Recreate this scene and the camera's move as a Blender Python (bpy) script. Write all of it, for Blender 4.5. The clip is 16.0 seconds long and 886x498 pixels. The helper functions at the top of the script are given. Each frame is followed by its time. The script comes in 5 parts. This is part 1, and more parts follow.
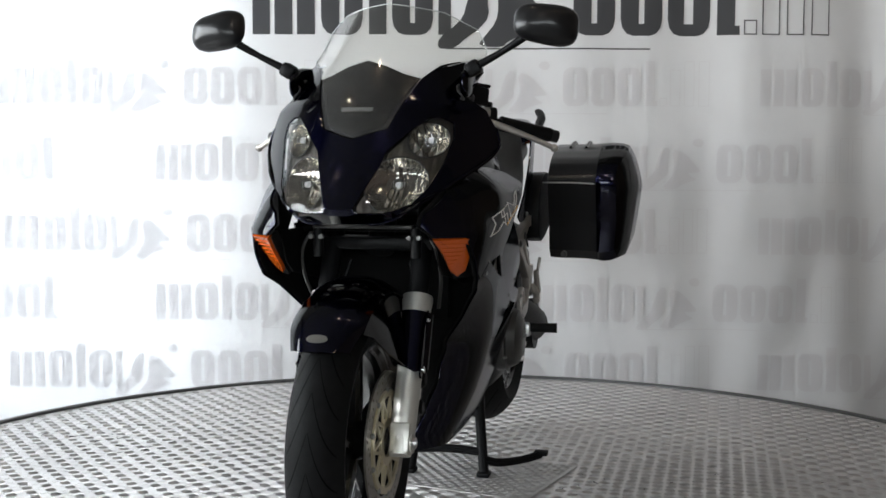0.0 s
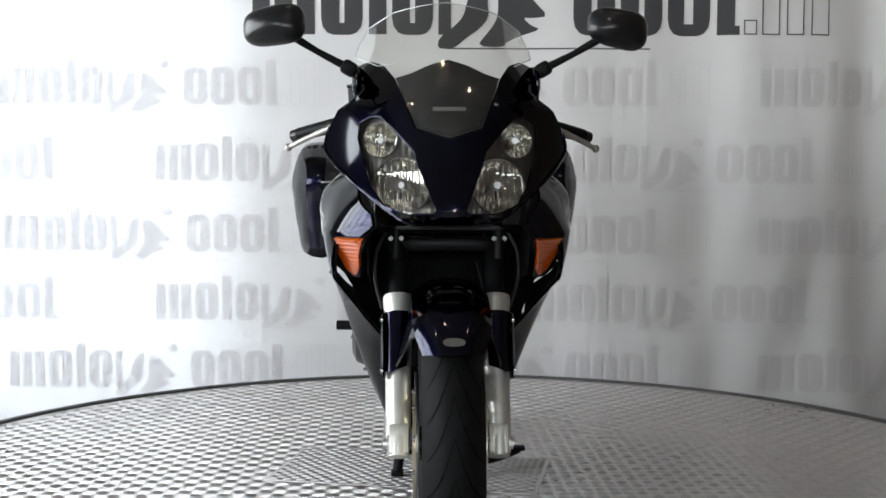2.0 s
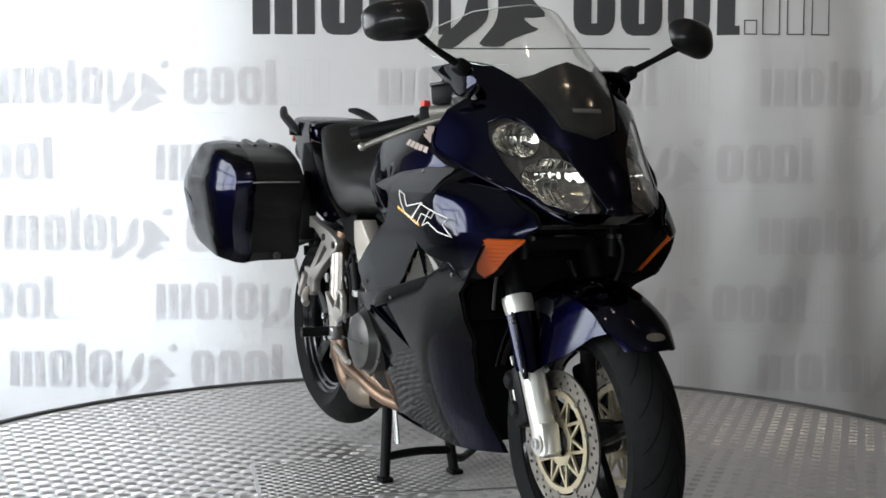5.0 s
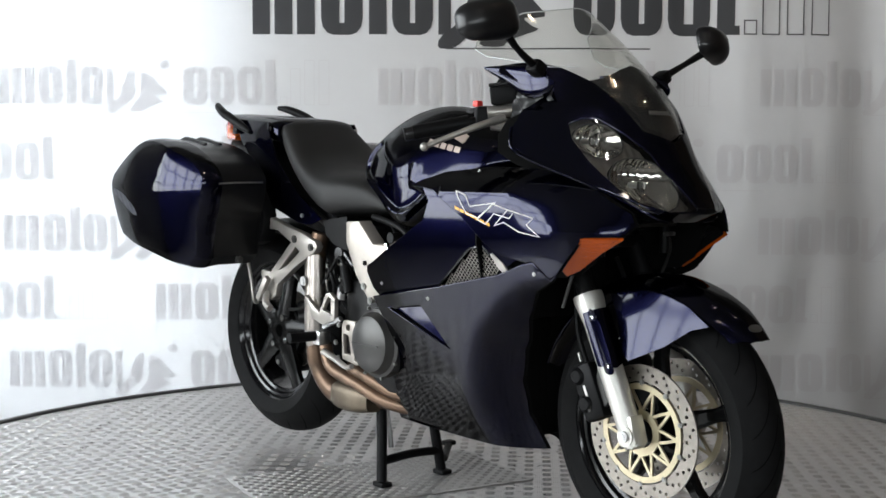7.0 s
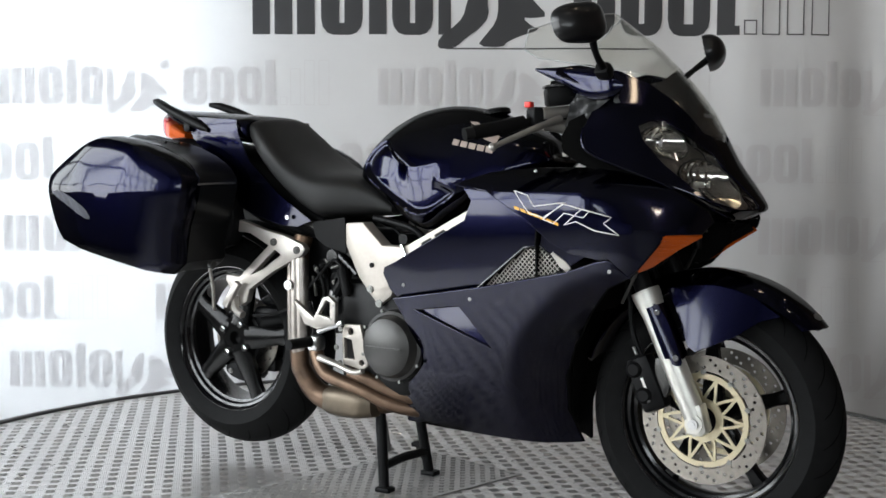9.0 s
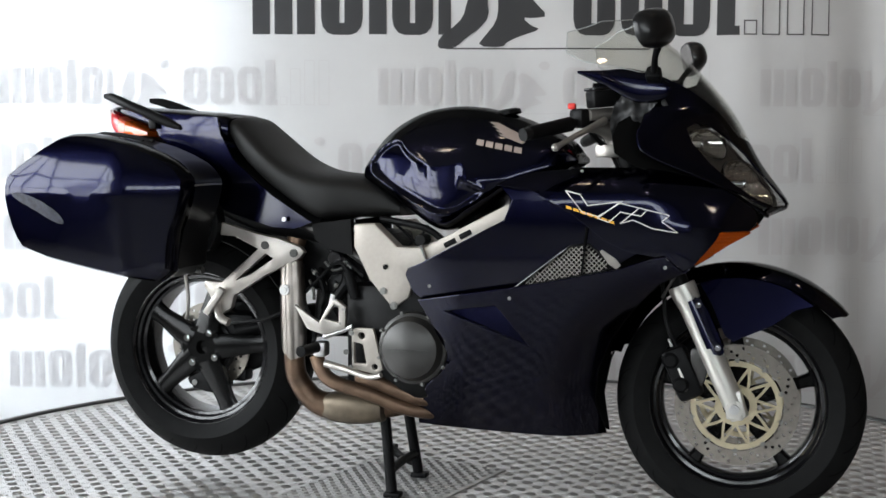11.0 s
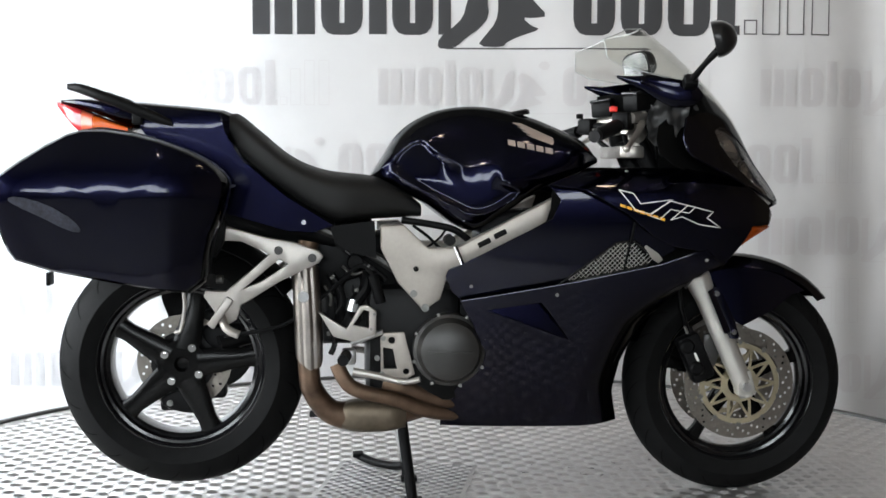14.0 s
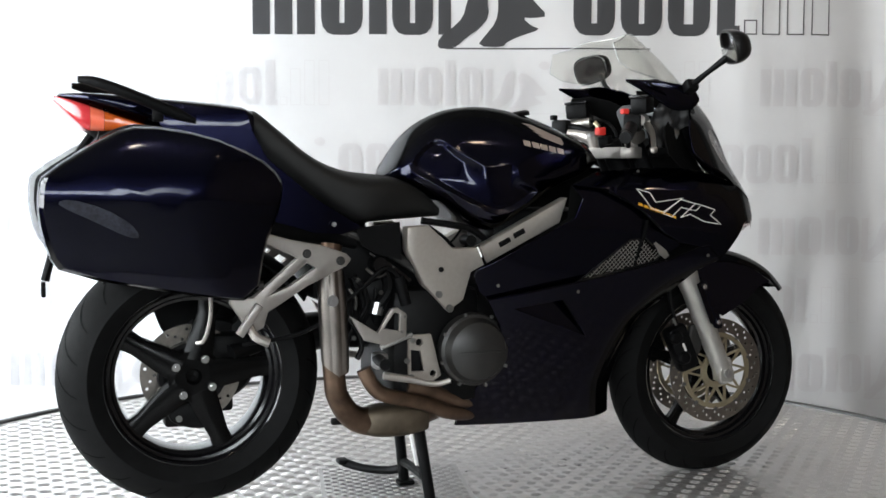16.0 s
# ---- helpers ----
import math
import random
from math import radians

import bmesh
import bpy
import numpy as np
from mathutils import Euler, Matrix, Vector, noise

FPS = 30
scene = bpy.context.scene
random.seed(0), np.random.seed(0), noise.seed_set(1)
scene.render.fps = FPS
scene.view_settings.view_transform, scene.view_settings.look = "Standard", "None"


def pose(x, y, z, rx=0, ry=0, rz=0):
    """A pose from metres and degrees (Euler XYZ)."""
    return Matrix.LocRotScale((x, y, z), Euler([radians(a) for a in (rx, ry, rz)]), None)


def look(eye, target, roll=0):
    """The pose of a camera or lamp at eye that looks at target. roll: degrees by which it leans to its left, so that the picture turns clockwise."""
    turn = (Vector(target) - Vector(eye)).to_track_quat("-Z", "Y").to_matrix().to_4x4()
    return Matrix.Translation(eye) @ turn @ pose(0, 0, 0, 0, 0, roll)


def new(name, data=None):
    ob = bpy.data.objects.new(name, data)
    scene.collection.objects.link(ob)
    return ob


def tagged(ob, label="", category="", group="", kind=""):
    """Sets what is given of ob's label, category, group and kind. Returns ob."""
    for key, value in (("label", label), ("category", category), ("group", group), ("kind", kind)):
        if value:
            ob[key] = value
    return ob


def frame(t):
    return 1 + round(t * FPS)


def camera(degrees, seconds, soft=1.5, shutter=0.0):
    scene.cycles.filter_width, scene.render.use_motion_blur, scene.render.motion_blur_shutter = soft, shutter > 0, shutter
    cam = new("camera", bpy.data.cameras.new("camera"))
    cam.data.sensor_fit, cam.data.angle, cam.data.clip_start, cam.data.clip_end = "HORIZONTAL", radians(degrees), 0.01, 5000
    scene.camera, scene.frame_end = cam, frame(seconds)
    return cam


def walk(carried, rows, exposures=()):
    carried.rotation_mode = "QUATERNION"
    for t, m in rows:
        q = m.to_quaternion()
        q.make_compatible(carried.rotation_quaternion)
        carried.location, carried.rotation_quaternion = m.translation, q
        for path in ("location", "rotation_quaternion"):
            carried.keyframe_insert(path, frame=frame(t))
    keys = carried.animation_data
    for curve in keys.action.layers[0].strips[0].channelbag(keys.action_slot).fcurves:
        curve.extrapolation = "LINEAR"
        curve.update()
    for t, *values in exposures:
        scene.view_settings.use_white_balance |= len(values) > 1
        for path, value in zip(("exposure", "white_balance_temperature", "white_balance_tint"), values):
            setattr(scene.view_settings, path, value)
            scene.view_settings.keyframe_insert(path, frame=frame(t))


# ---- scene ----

# Camera: fixed, in front of a turning show platform
cam = camera(41.1, 16.0, 1.6)
EYE = pose(0.0, -3.167, 0.8675, 86.07, 0.0, 0.556) @ pose(0, 0, 0, 0, 0, 0.216)
walk(cam, [(0.0, EYE), (16.0, EYE)], [(0.0, -0.06), (2.0, -0.14), (4.0, -0.26), (7.0, -0.3), (9.0, -0.34), (11.5, -0.13), (12.5, 0.06), (14.5, 0.24), (16.0, 0.28)])

# ---- world, light, exposure ----
world = bpy.data.worlds.new("sky")
scene.world = world
world.use_nodes = True
wn = world.node_tree
sky = wn.nodes.new("ShaderNodeTexSky")
sky.sky_type, sky.sun_disc, sky.sun_elevation, sky.sun_rotation = "NISHITA", False, radians(35), radians(250)
wn.links.new(sky.outputs[0], wn.nodes["Background"].inputs[0])
wn.nodes["Background"].inputs[1].default_value = 0.1


def area(name, eye, target, sx, sy, power, color=(1, 1, 1)):
    d = bpy.data.lights.new(name, "AREA")
    d.shape, d.size, d.size_y, d.energy, d.color = "RECTANGLE", sx, sy, power, color
    ob = new(name, d)
    ob.matrix_world = look(eye, target)
    return ob


area("window_light_west", (-3.95, -1.5, 1.45), (0, -1.4, 0.9), 5.1, 2.5, 560, (0.90, 0.96, 1.0))
area("window_light_north", (-2.45, 2.3, 1.3), (-2.45, 0, 1.3), 3.3, 3.2, 255, (0.91, 0.965, 1.0))
area("window_light_south", (-0.4, -6.3, 1.7), (-0.4, 0, 1.5), 6.0, 1.4, 330, (0.90, 0.965, 1.0))


def spot(name, eye, target, power, color, degrees):
    d = bpy.data.lights.new(name, "SPOT")
    d.energy, d.color, d.spot_size, d.spot_blend, d.shadow_soft_size = power, color, radians(degrees), 0.6, 0.06
    ob = new(name, d)
    ob.matrix_world = look(eye, target)
    return ob


SPOTS = ((-1.5, -1.0, -0.6), (-0.2, -0.6, 0.2), (1.0, -0.8, 0.9), (2.2, -0.4, 1.6), (0.4, -2.8, 0.5), (2.2, -2.4, 2.0))
for sx, sy, tx in SPOTS:
    spot("ceiling_spot_light", (sx, sy, 3.1), (tx, 1.95, 1.0), 16, (1.0, 0.9, 0.8), 80)

# ---- materials ----


def mat(name, color, rough=0.5, metal=0.0, coat=0.0, vary=0.15, scale=40.0, bump=0.0, bscale=300.0, rvary=0.1, big=3.0, spec=0.5):
    m = bpy.data.materials.new(name)
    m.use_nodes = True
    n, l = m.node_tree.nodes, m.node_tree.links
    b = n["Principled BSDF"]
    b.inputs["Metallic"].default_value = metal
    b.inputs["Coat Weight"].default_value = coat
    b.inputs["Coat Roughness"].default_value = 0.07
    b.inputs["Specular IOR Level"].default_value = spec
    tc = n.new("ShaderNodeTexCoord")
    na, nb = n.new("ShaderNodeTexNoise"), n.new("ShaderNodeTexNoise")
    for k, s in ((na, scale), (nb, big)):
        k.inputs["Scale"].default_value = s
        k.inputs["Detail"].default_value = 5
        l.new(tc.outputs["Object"], k.inputs["Vector"])
    mix = n.new("ShaderNodeMath")
    mix.operation = "ADD"
    l.new(na.outputs[0], mix.inputs[0]), l.new(nb.outputs[0], mix.inputs[1])
    ramp = n.new("ShaderNodeMapRange")
    ramp.inputs[1].default_value, ramp.inputs[2].default_value = 0.6, 1.4
    ramp.inputs[3].default_value, ramp.inputs[4].default_value = 1 - vary, 1 + vary
    l.new(mix.outputs[0], ramp.inputs[0])
    hsv = n.new("ShaderNodeHueSaturation")
    hsv.inputs["Color"].default_value = (*color, 1)
    l.new(ramp.outputs[0], hsv.inputs["Value"])
    l.new(hsv.outputs[0], b.inputs["Base Color"])
    rr = n.new("ShaderNodeMapRange")
    rr.inputs[1].default_value, rr.inputs[2].default_value = 0.6, 1.4
    rr.inputs[3].default_value, rr.inputs[4].default_value = max(0.0, rough * (1 - rvary)), min(1.0, rough * (1 + rvary))
    l.new(mix.outputs[0], rr.inputs[0])
    l.new(rr.outputs[0], b.inputs["Roughness"])
    if bump:
        nc, bp = n.new("ShaderNodeTexNoise"), n.new("ShaderNodeBump")
        nc.inputs["Scale"].default_value = bscale
        nc.inputs["Detail"].default_value = 3
        bp.inputs["Strength"].default_value, bp.inputs["Distance"].default_value = bump, 0.001
        l.new(tc.outputs["Object"], nc.inputs["Vector"])
        l.new(nc.outputs[0], bp.inputs["Height"]), l.new(bp.outputs[0], b.inputs["Normal"])
    return m


def glass(name, color=(1, 1, 1), rough=0.0, base=0.035):
    """Thin clear sheet: mostly see-through, with a gloss at grazing angles."""
    m = bpy.data.materials.new(name)
    m.use_nodes = True
    n, l = m.node_tree.nodes, m.node_tree.links
    for k in list(n):
        if k.type == "BSDF_PRINCIPLED":
            n.remove(k)
    t, g, f, mx = n.new("ShaderNodeBsdfTransparent"), n.new("ShaderNodeBsdfGlossy"), n.new("ShaderNodeLayerWeight"), n.new("ShaderNodeMixShader")
    t.inputs[0].default_value = (*color, 1)
    g.inputs["Roughness"].default_value = rough
    f.inputs[0].default_value = 0.5
    pw, ml = n.new("ShaderNodeMath"), n.new("ShaderNodeMath")
    pw.operation, pw.inputs[1].default_value = "POWER", 4.0
    ml.operation, ml.inputs[1].default_value, ml.inputs[2].default_value = "MULTIPLY_ADD", 0.5, base
    l.new(f.outputs["Facing"], pw.inputs[0]), l.new(pw.outputs[0], ml.inputs[0])
    l.new(ml.outputs[0], mx.inputs[0]), l.new(t.outputs[0], mx.inputs[1]), l.new(g.outputs[0], mx.inputs[2])
    l.new(mx.outputs[0], n["Material Output"].inputs[0])
    return m


def glow(name, color, power):
    m = mat(name, color, 0.4)
    b = m.node_tree.nodes["Principled BSDF"]
    b.inputs["Emission Color"].default_value, b.inputs["Emission Strength"].default_value = (*color, 1), power
    return m


def cloth_mat(name, color, through_color, share):
    """Woven banner cloth that lets part of the light through."""
    m = mat(name, color, 0.85, vary=0.05, scale=6.0, bump=0.1, bscale=900.0, big=1.2)
    n, l = m.node_tree.nodes, m.node_tree.links
    tr, mx = n.new("ShaderNodeBsdfTranslucent"), n.new("ShaderNodeMixShader")
    tr.inputs[0].default_value = (*through_color, 1)
    mx.inputs[0].default_value = share
    l.new(n["Principled BSDF"].outputs[0], mx.inputs[1]), l.new(tr.outputs[0], mx.inputs[2])
    l.new(mx.outputs[0], n["Material Output"].inputs[0])
    return m


PAINT = mat("pearl_blue_paint", (0.0034, 0.0037, 0.0150), 0.26, 1.0, 0.5, vary=0.14, scale=1500, rvary=0.15, spec=0.2)
PAINT.node_tree.nodes["Principled BSDF"].inputs["Specular Tint"].default_value = (0.03, 0.03, 0.10, 1)
PAINT.node_tree.nodes["Principled BSDF"].inputs["Coat Roughness"].default_value = 0.08
BLACKGLOSS = mat("gloss_black", (0.004, 0.004, 0.0045), 0.16, 0.0, 0.3, spec=0.3)
BLACK = mat("satin_black_plastic", (0.004, 0.004, 0.0043), 0.45, vary=0.25, bump=0.2, bscale=900, spec=0.1)
ENGINE = mat("dark_engine_castings", (0.0045, 0.0045, 0.0047), 0.42, 0.0, vary=0.5, scale=60, bump=0.5, bscale=150, spec=0.14)
RUBBER = mat("tyre_rubber", (0.0065, 0.0065, 0.0066), 0.6, vary=0.35, bump=0.25, bscale=500, spec=0.06)
WHEEL = mat("satin_black_wheel", (0.003, 0.003, 0.003), 0.2, 0, 0.0, vary=0.2, spec=0.14)
VINYL = mat("seat_vinyl", (0.011, 0.011, 0.0108), 0.5, vary=0.2, bump=0.5, bscale=1400, spec=0.3)
ALU = mat("cast_aluminium", (0.40, 0.375, 0.345), 0.38, 0.75, vary=0.16, scale=30, bump=0.2, bscale=700)
FRAMEALU = mat("painted_frame_aluminium", (0.40, 0.365, 0.325), 0.42, 0.4, vary=0.08, scale=90, bump=0.1)
FORK = mat("fork_silver", (0.55, 0.54, 0.5), 0.38, 0.7, vary=0.08)
REFLECT = mat("lamp_reflector", (0.66, 0.63, 0.57), 0.12, 1.0, vary=0.05)
CHROME = mat("chrome", (0.85, 0.85, 0.85), 0.08, 1.0, vary=0.03)
SHIELD = mat("dull_tinted_chrome", (0.26, 0.235, 0.215), 0.32, 1.0, vary=0.25, scale=20)
HOUSING = mat("mirror_housing_black", (0.006, 0.006, 0.0065), 0.32, 0.0, 0.15, vary=0.15, spec=0.3)
BOLT = mat("dull_bolt_steel", (0.22, 0.22, 0.21), 0.4, 0.9)
DISC = mat("worn_brake_steel", (0.24, 0.22, 0.195), 0.33, 0.95, vary=0.2, scale=120)
TRAY = mat("lamp_tray", (0.17, 0.16, 0.145), 0.3, 0.9)
STEEL = mat("brushed_steel", (0.5, 0.5, 0.5), 0.3, 1.0, vary=0.1, scale=200)
GOLD = mat("gold_anodised", (0.48, 0.42, 0.29), 0.35, 0.85, vary=0.12)
PIPE = mat("heat_tinted_pipe", (0.135, 0.088, 0.060), 0.42, 0.8, vary=0.6, scale=22, big=7, bump=0.3, bscale=120)
COVER = mat("clutch_cover_grey", (0.055, 0.054, 0.052), 0.4, 0.7, vary=0.15, bump=0.15)
DASH = mat("grey_dash_plastic", (0.09, 0.095, 0.1), 0.5, vary=0.15, bump=0.2)
AMBER = mat("amber_lens", (0.47, 0.078, 0.006), 0.18, 0, 0.4, vary=0.12, scale=200)
PALEAMBER = mat("pale_lens", (0.55, 0.10, 0.05), 0.2, 0, 0.1, vary=0.1, scale=200)
RED = mat("red_lens", (0.42, 0.02, 0.025), 0.2, 0, 0.3, vary=0.12, scale=200)
REDPLASTIC = mat("red_switch", (0.7, 0.03, 0.02), 0.4)
WHITEPRINT = mat("pale_print", (0.75, 0.72, 0.68), 0.4)
# near black without sheen: the shade of hollows as a colour
VOID = mat("hollow_shade_black", (0.003, 0.003, 0.003), 0.9, spec=0.1)
# pale grey that draws the screen rim's highlight as colour
EDGE = mat("screen_edge_highlight", (0.5, 0.52, 0.52), 0.15, vary=0.1)
GREYPRINT = mat("grey_print", (0.11, 0.11, 0.11), 0.4)
PINKPRINT = mat("silver_badge", (0.42, 0.34, 0.3), 0.4, 0.3)
YELLOWPRINT = mat("yellow_print", (0.8, 0.4, 0.03), 0.4)
MIRROR = mat("mirror_glass", (0.9, 0.9, 0.9), 0.01, 1.0, vary=0.0, rvary=0)
CLEAR = glass("clear_screen", (0.95, 0.95, 0.93))
LENS = glass("lens_glass", (0.88, 0.88, 0.88), 0.02, 0.03)
SMOKE = mat("smoked_panel", (0.012, 0.012, 0.013), 0.25, 0, 0.7)
PLATE = mat("tread_plate_aluminium", (0.62, 0.605, 0.595), 0.33, 0.82, vary=0.14, scale=25, big=1.1, bump=0.1, bscale=200, rvary=0.25)
MAT2 = mat("fine_tread_plate", (0.50, 0.49, 0.48), 0.36, 0.8, vary=0.14, scale=30, big=3)
RIM = mat("platform_rim", (0.1, 0.1, 0.1), 0.4, 0.6)
WALL = mat("grey_wall", (0.16, 0.155, 0.15), 0.8, vary=0.06, scale=8, bump=0.2, bscale=60)
CEIL = mat("ceiling_board", (0.12, 0.115, 0.11), 0.85, vary=0.05)
FLOORM = mat("showroom_floor", (0.2, 0.19, 0.18), 0.4, vary=0.15, scale=12)
BROWNWALL = mat("brown_side_wall", (0.085, 0.062, 0.05), 0.7, vary=0.2, scale=8, bump=0.2, bscale=60)
COLLECTOR = mat("dull_pipe_collector", (0.115, 0.092, 0.066), 0.45, 0.7, vary=0.5, scale=25, big=9, bump=0.3, bscale=150)
SCUFF = mat("scuffed_paint", (0.02, 0.021, 0.032), 0.42, 0.3, vary=0.95, scale=160, big=45, bump=0.8, bscale=160)
CLOTH = cloth_mat("banner_cloth", (0.78, 0.77, 0.77), (0.8, 0.82, 0.84), 0.35)
INK = cloth_mat("banner_dark_print", (0.05, 0.05, 0.053), (0.35, 0.35, 0.36), 0.25)
PALEINK = cloth_mat("banner_pale_print", (0.645, 0.625, 0.63), (0.88, 0.88, 0.89), 0.45)

# ---- mesh helpers ----


def mesh_of(bm, name, material, angle=35):
    bmesh.ops.recalc_face_normals(bm, faces=bm.faces)
    me = bpy.data.meshes.new(name)
    bm.to_mesh(me)
    bm.free()
    me.materials.append(material)
    me.polygons.foreach_set("use_smooth", [True] * len(me.polygons))
    me.set_sharp_from_angle(angle=radians(angle))
    return me


def part(name, bm, material, parent, label="", angle=35):
    ob = new(name, mesh_of(bm, name, material, angle))
    ob.parent = parent
    if label:
        tagged(ob, label)
    return ob


def thing(name, label, category, group="", kind=""):
    return tagged(new(name), label, category, group, kind)


def solo(name, bm, material, label, category, kind="", group="", angle=35):
    return tagged(new(name, mesh_of(bm, name, material, angle)), label, category, group, kind)


def box(cx, cy, cz, sx, sy, sz, bev=0.0, m=None, bm=None):
    bm = bm or bmesh.new()
    g = bmesh.ops.create_cube(bm, size=1.0, matrix=(m or Matrix()) @ Matrix.Translation((cx, cy, cz)) @ Matrix.Diagonal((sx, sy, sz, 1)))
    if bev:
        es = {e for v in g["verts"] for e in v.link_edges}
        bmesh.ops.bevel(bm, geom=list(es), offset=bev, segments=2, affect="EDGES", profile=0.5)
    return bm


def catmull(pts, n=6, closed=False):
    p = [Vector(a) for a in pts]
    out, k = [], len(p)
    for i in range(k if closed else k - 1):
        a, b, c, d = (p[(i + j) % k] if closed else p[min(max(i + j, 0), k - 1)] for j in (-1, 0, 1, 2))
        for s in range(n):
            t = s / n
            out.append(0.5 * (2 * b + (c - a) * t + (2 * a - 5 * b + 4 * c - d) * t * t + (3 * b - a - 3 * c + d) * t ** 3))
    if not closed:
        out.append(p[-1])
    return out


def tube(pts, r, n=12, smooth=6, bm=None, cap=True):
    """A round bar along a smooth line; r is one radius or one for each point."""
    bm = bm or bmesh.new()
    k = len(pts)
    rr = [r] * k if isinstance(r, (int, float)) else list(r)
    line = catmull(pts, smooth) if smooth > 1 else [Vector(p) for p in pts]
    steps = (len(line) - 1) / (k - 1)
    rings, up = [], None
    for i, p in enumerate(line):
        d = (line[min(i + 1, len(line) - 1)] - line[max(i - 1, 0)]).normalized()
        if up is None:
            up = d.orthogonal().normalized()
        up = (up - d * up.dot(d)).normalized()
        side = d.cross(up)
        f = i / steps
        j = min(int(f), k - 2)
        rad = rr[j] + (rr[j + 1] - rr[j]) * (f - j)
        rings.append([bm.verts.new(p + rad * (math.cos(a) * up + math.sin(a) * side)) for a in (2 * math.pi * q / n for q in range(n))])
    for a, b in zip(rings, rings[1:]):
        for q in range(n):
            bm.faces.new((a[q], a[(q + 1) % n], b[(q + 1) % n], b[q]))
    if cap:
        bm.faces.new(rings[0][::-1]), bm.faces.new(rings[-1])
    return bm


def rod(a, b, r, n=16, bm=None):
    return tube([a, b], r, n, 1, bm)


def revolve(profile, centre, n=64, bm=None, closed=True):
    """Turns a profile of (radius, y) about the axle through centre."""
    bm = bm or bmesh.new()
    cx, cy, cz = centre
    rings = []
    for q in range(n):
        a = 2 * math.pi * q / n
        rings.append([bm.verts.new((cx + r * math.cos(a), cy + y, cz + r * math.sin(a))) for r, y in profile])
    k = len(profile)
    for q in range(n):
        a, b = rings[q], rings[(q + 1) % n]
        for j in range(k if closed else k - 1):
            bm.faces.new((a[j], a[(j + 1) % k], b[(j + 1) % k], b[j]))
    return bm


def chaikin(pts, times=2):
    for _ in range(times):
        out = []
        for i, p in enumerate(pts):
            q = pts[(i + 1) % len(pts)]
            out += [(0.75 * p[0] + 0.25 * q[0], 0.75 * p[1] + 0.25 * q[1]), (0.25 * p[0] + 0.75 * q[0], 0.25 * p[1] + 0.75 * q[1])]
        pts = out
    return pts


def resample(pts, step):
    out = []
    for i, p in enumerate(pts):
        q = pts[(i + 1) % len(pts)]
        d = math.hypot(q[0] - p[0], q[1] - p[1])
        k = max(1, int(math.ceil(d / step)))
        out += [(p[0] + (q[0] - p[0]) * s / k, p[1] + (q[1] - p[1]) * s / k) for s in range(k)]
    return out


def inside(x, y, poly):
    hit, j = False, len(poly) - 1
    for i in range(len(poly)):
        a, b = poly[i], poly[j]
        if (a[1] > y) != (b[1] > y) and x < (b[0] - a[0]) * (y - a[1]) / (b[1] - a[1]) + a[0]:
            hit = not hit
        j = i
    return hit


def fill(outline, step, holes=()):
    """Triangles of a flat region with holes, with points inside for bending it."""
    from mathutils.geometry import delaunay_2d_cdt
    loops = [resample(outline, step)] + [resample(h, step) for h in holes]
    pts, edges = [], []
    for lp in loops:
        k = len(pts)
        pts += [Vector(p) for p in lp]
        edges += [(k + i, k + (i + 1) % len(lp)) for i in range(len(lp))]
    xs, ys = [p[0] for p in loops[0]], [p[1] for p in loops[0]]
    rim = np.array([tuple(p) for p in pts])
    y, row = min(ys) + step * 0.5, 0
    while y < max(ys):
        x = min(xs) + step * (0.5 if row % 2 else 0.0)
        while x < max(xs):
            if inside(x, y, loops[0]) and not any(inside(x, y, h) for h in loops[1:]) and ((rim - (x, y)) ** 2).sum(1).min() > (0.5 * step) ** 2:
                pts.append(Vector((x, y)))
            x += step
        y, row = y + step * 0.87, row + 1
    v, _, f, *_ = delaunay_2d_cdt(pts, edges, [], 0, 1e-6)
    keep = []
    for t in f:
        cx, cy = sum(v[i][0] for i in t) / 3, sum(v[i][1] for i in t) / 3
        if inside(cx, cy, loops[0]) and not any(inside(cx, cy, h) for h in loops[1:]):
            keep.append(t)
    return v, keep


def shell(outline, place, thick=0.004, step=0.02, holes=(), bm=None):
    """A bent sheet of that thickness: place(u, v) gives the outer surface."""
    bm = bm or bmesh.new()
    v, tris = fill(outline, step, holes)
    e = 1e-3
    outer, inner = [], []
    for p in v:
        a = Vector(place(p[0], p[1]))
        n = (Vector(place(p[0] + e, p[1])) - Vector(place(p[0] - e, p[1]))).cross(Vector(place(p[0], p[1] + e)) - Vector(place(p[0], p[1] - e))).normalized()
        outer.append(bm.verts.new(a))
        inner.append(bm.verts.new(a - n * thick))
    count = {}
    for t in tris:
        bm.faces.new([outer[i] for i in t])
        bm.faces.new([inner[i] for i in reversed(t)])
        for i in range(3):
            k = (t[i], t[(i + 1) % 3])
            count[frozenset(k)] = None if frozenset(k) in count else k
    for k in count.values():
        if k:
            bm.faces.new((outer[k[1]], outer[k[0]], inner[k[0]], inner[k[1]]))
    return bm


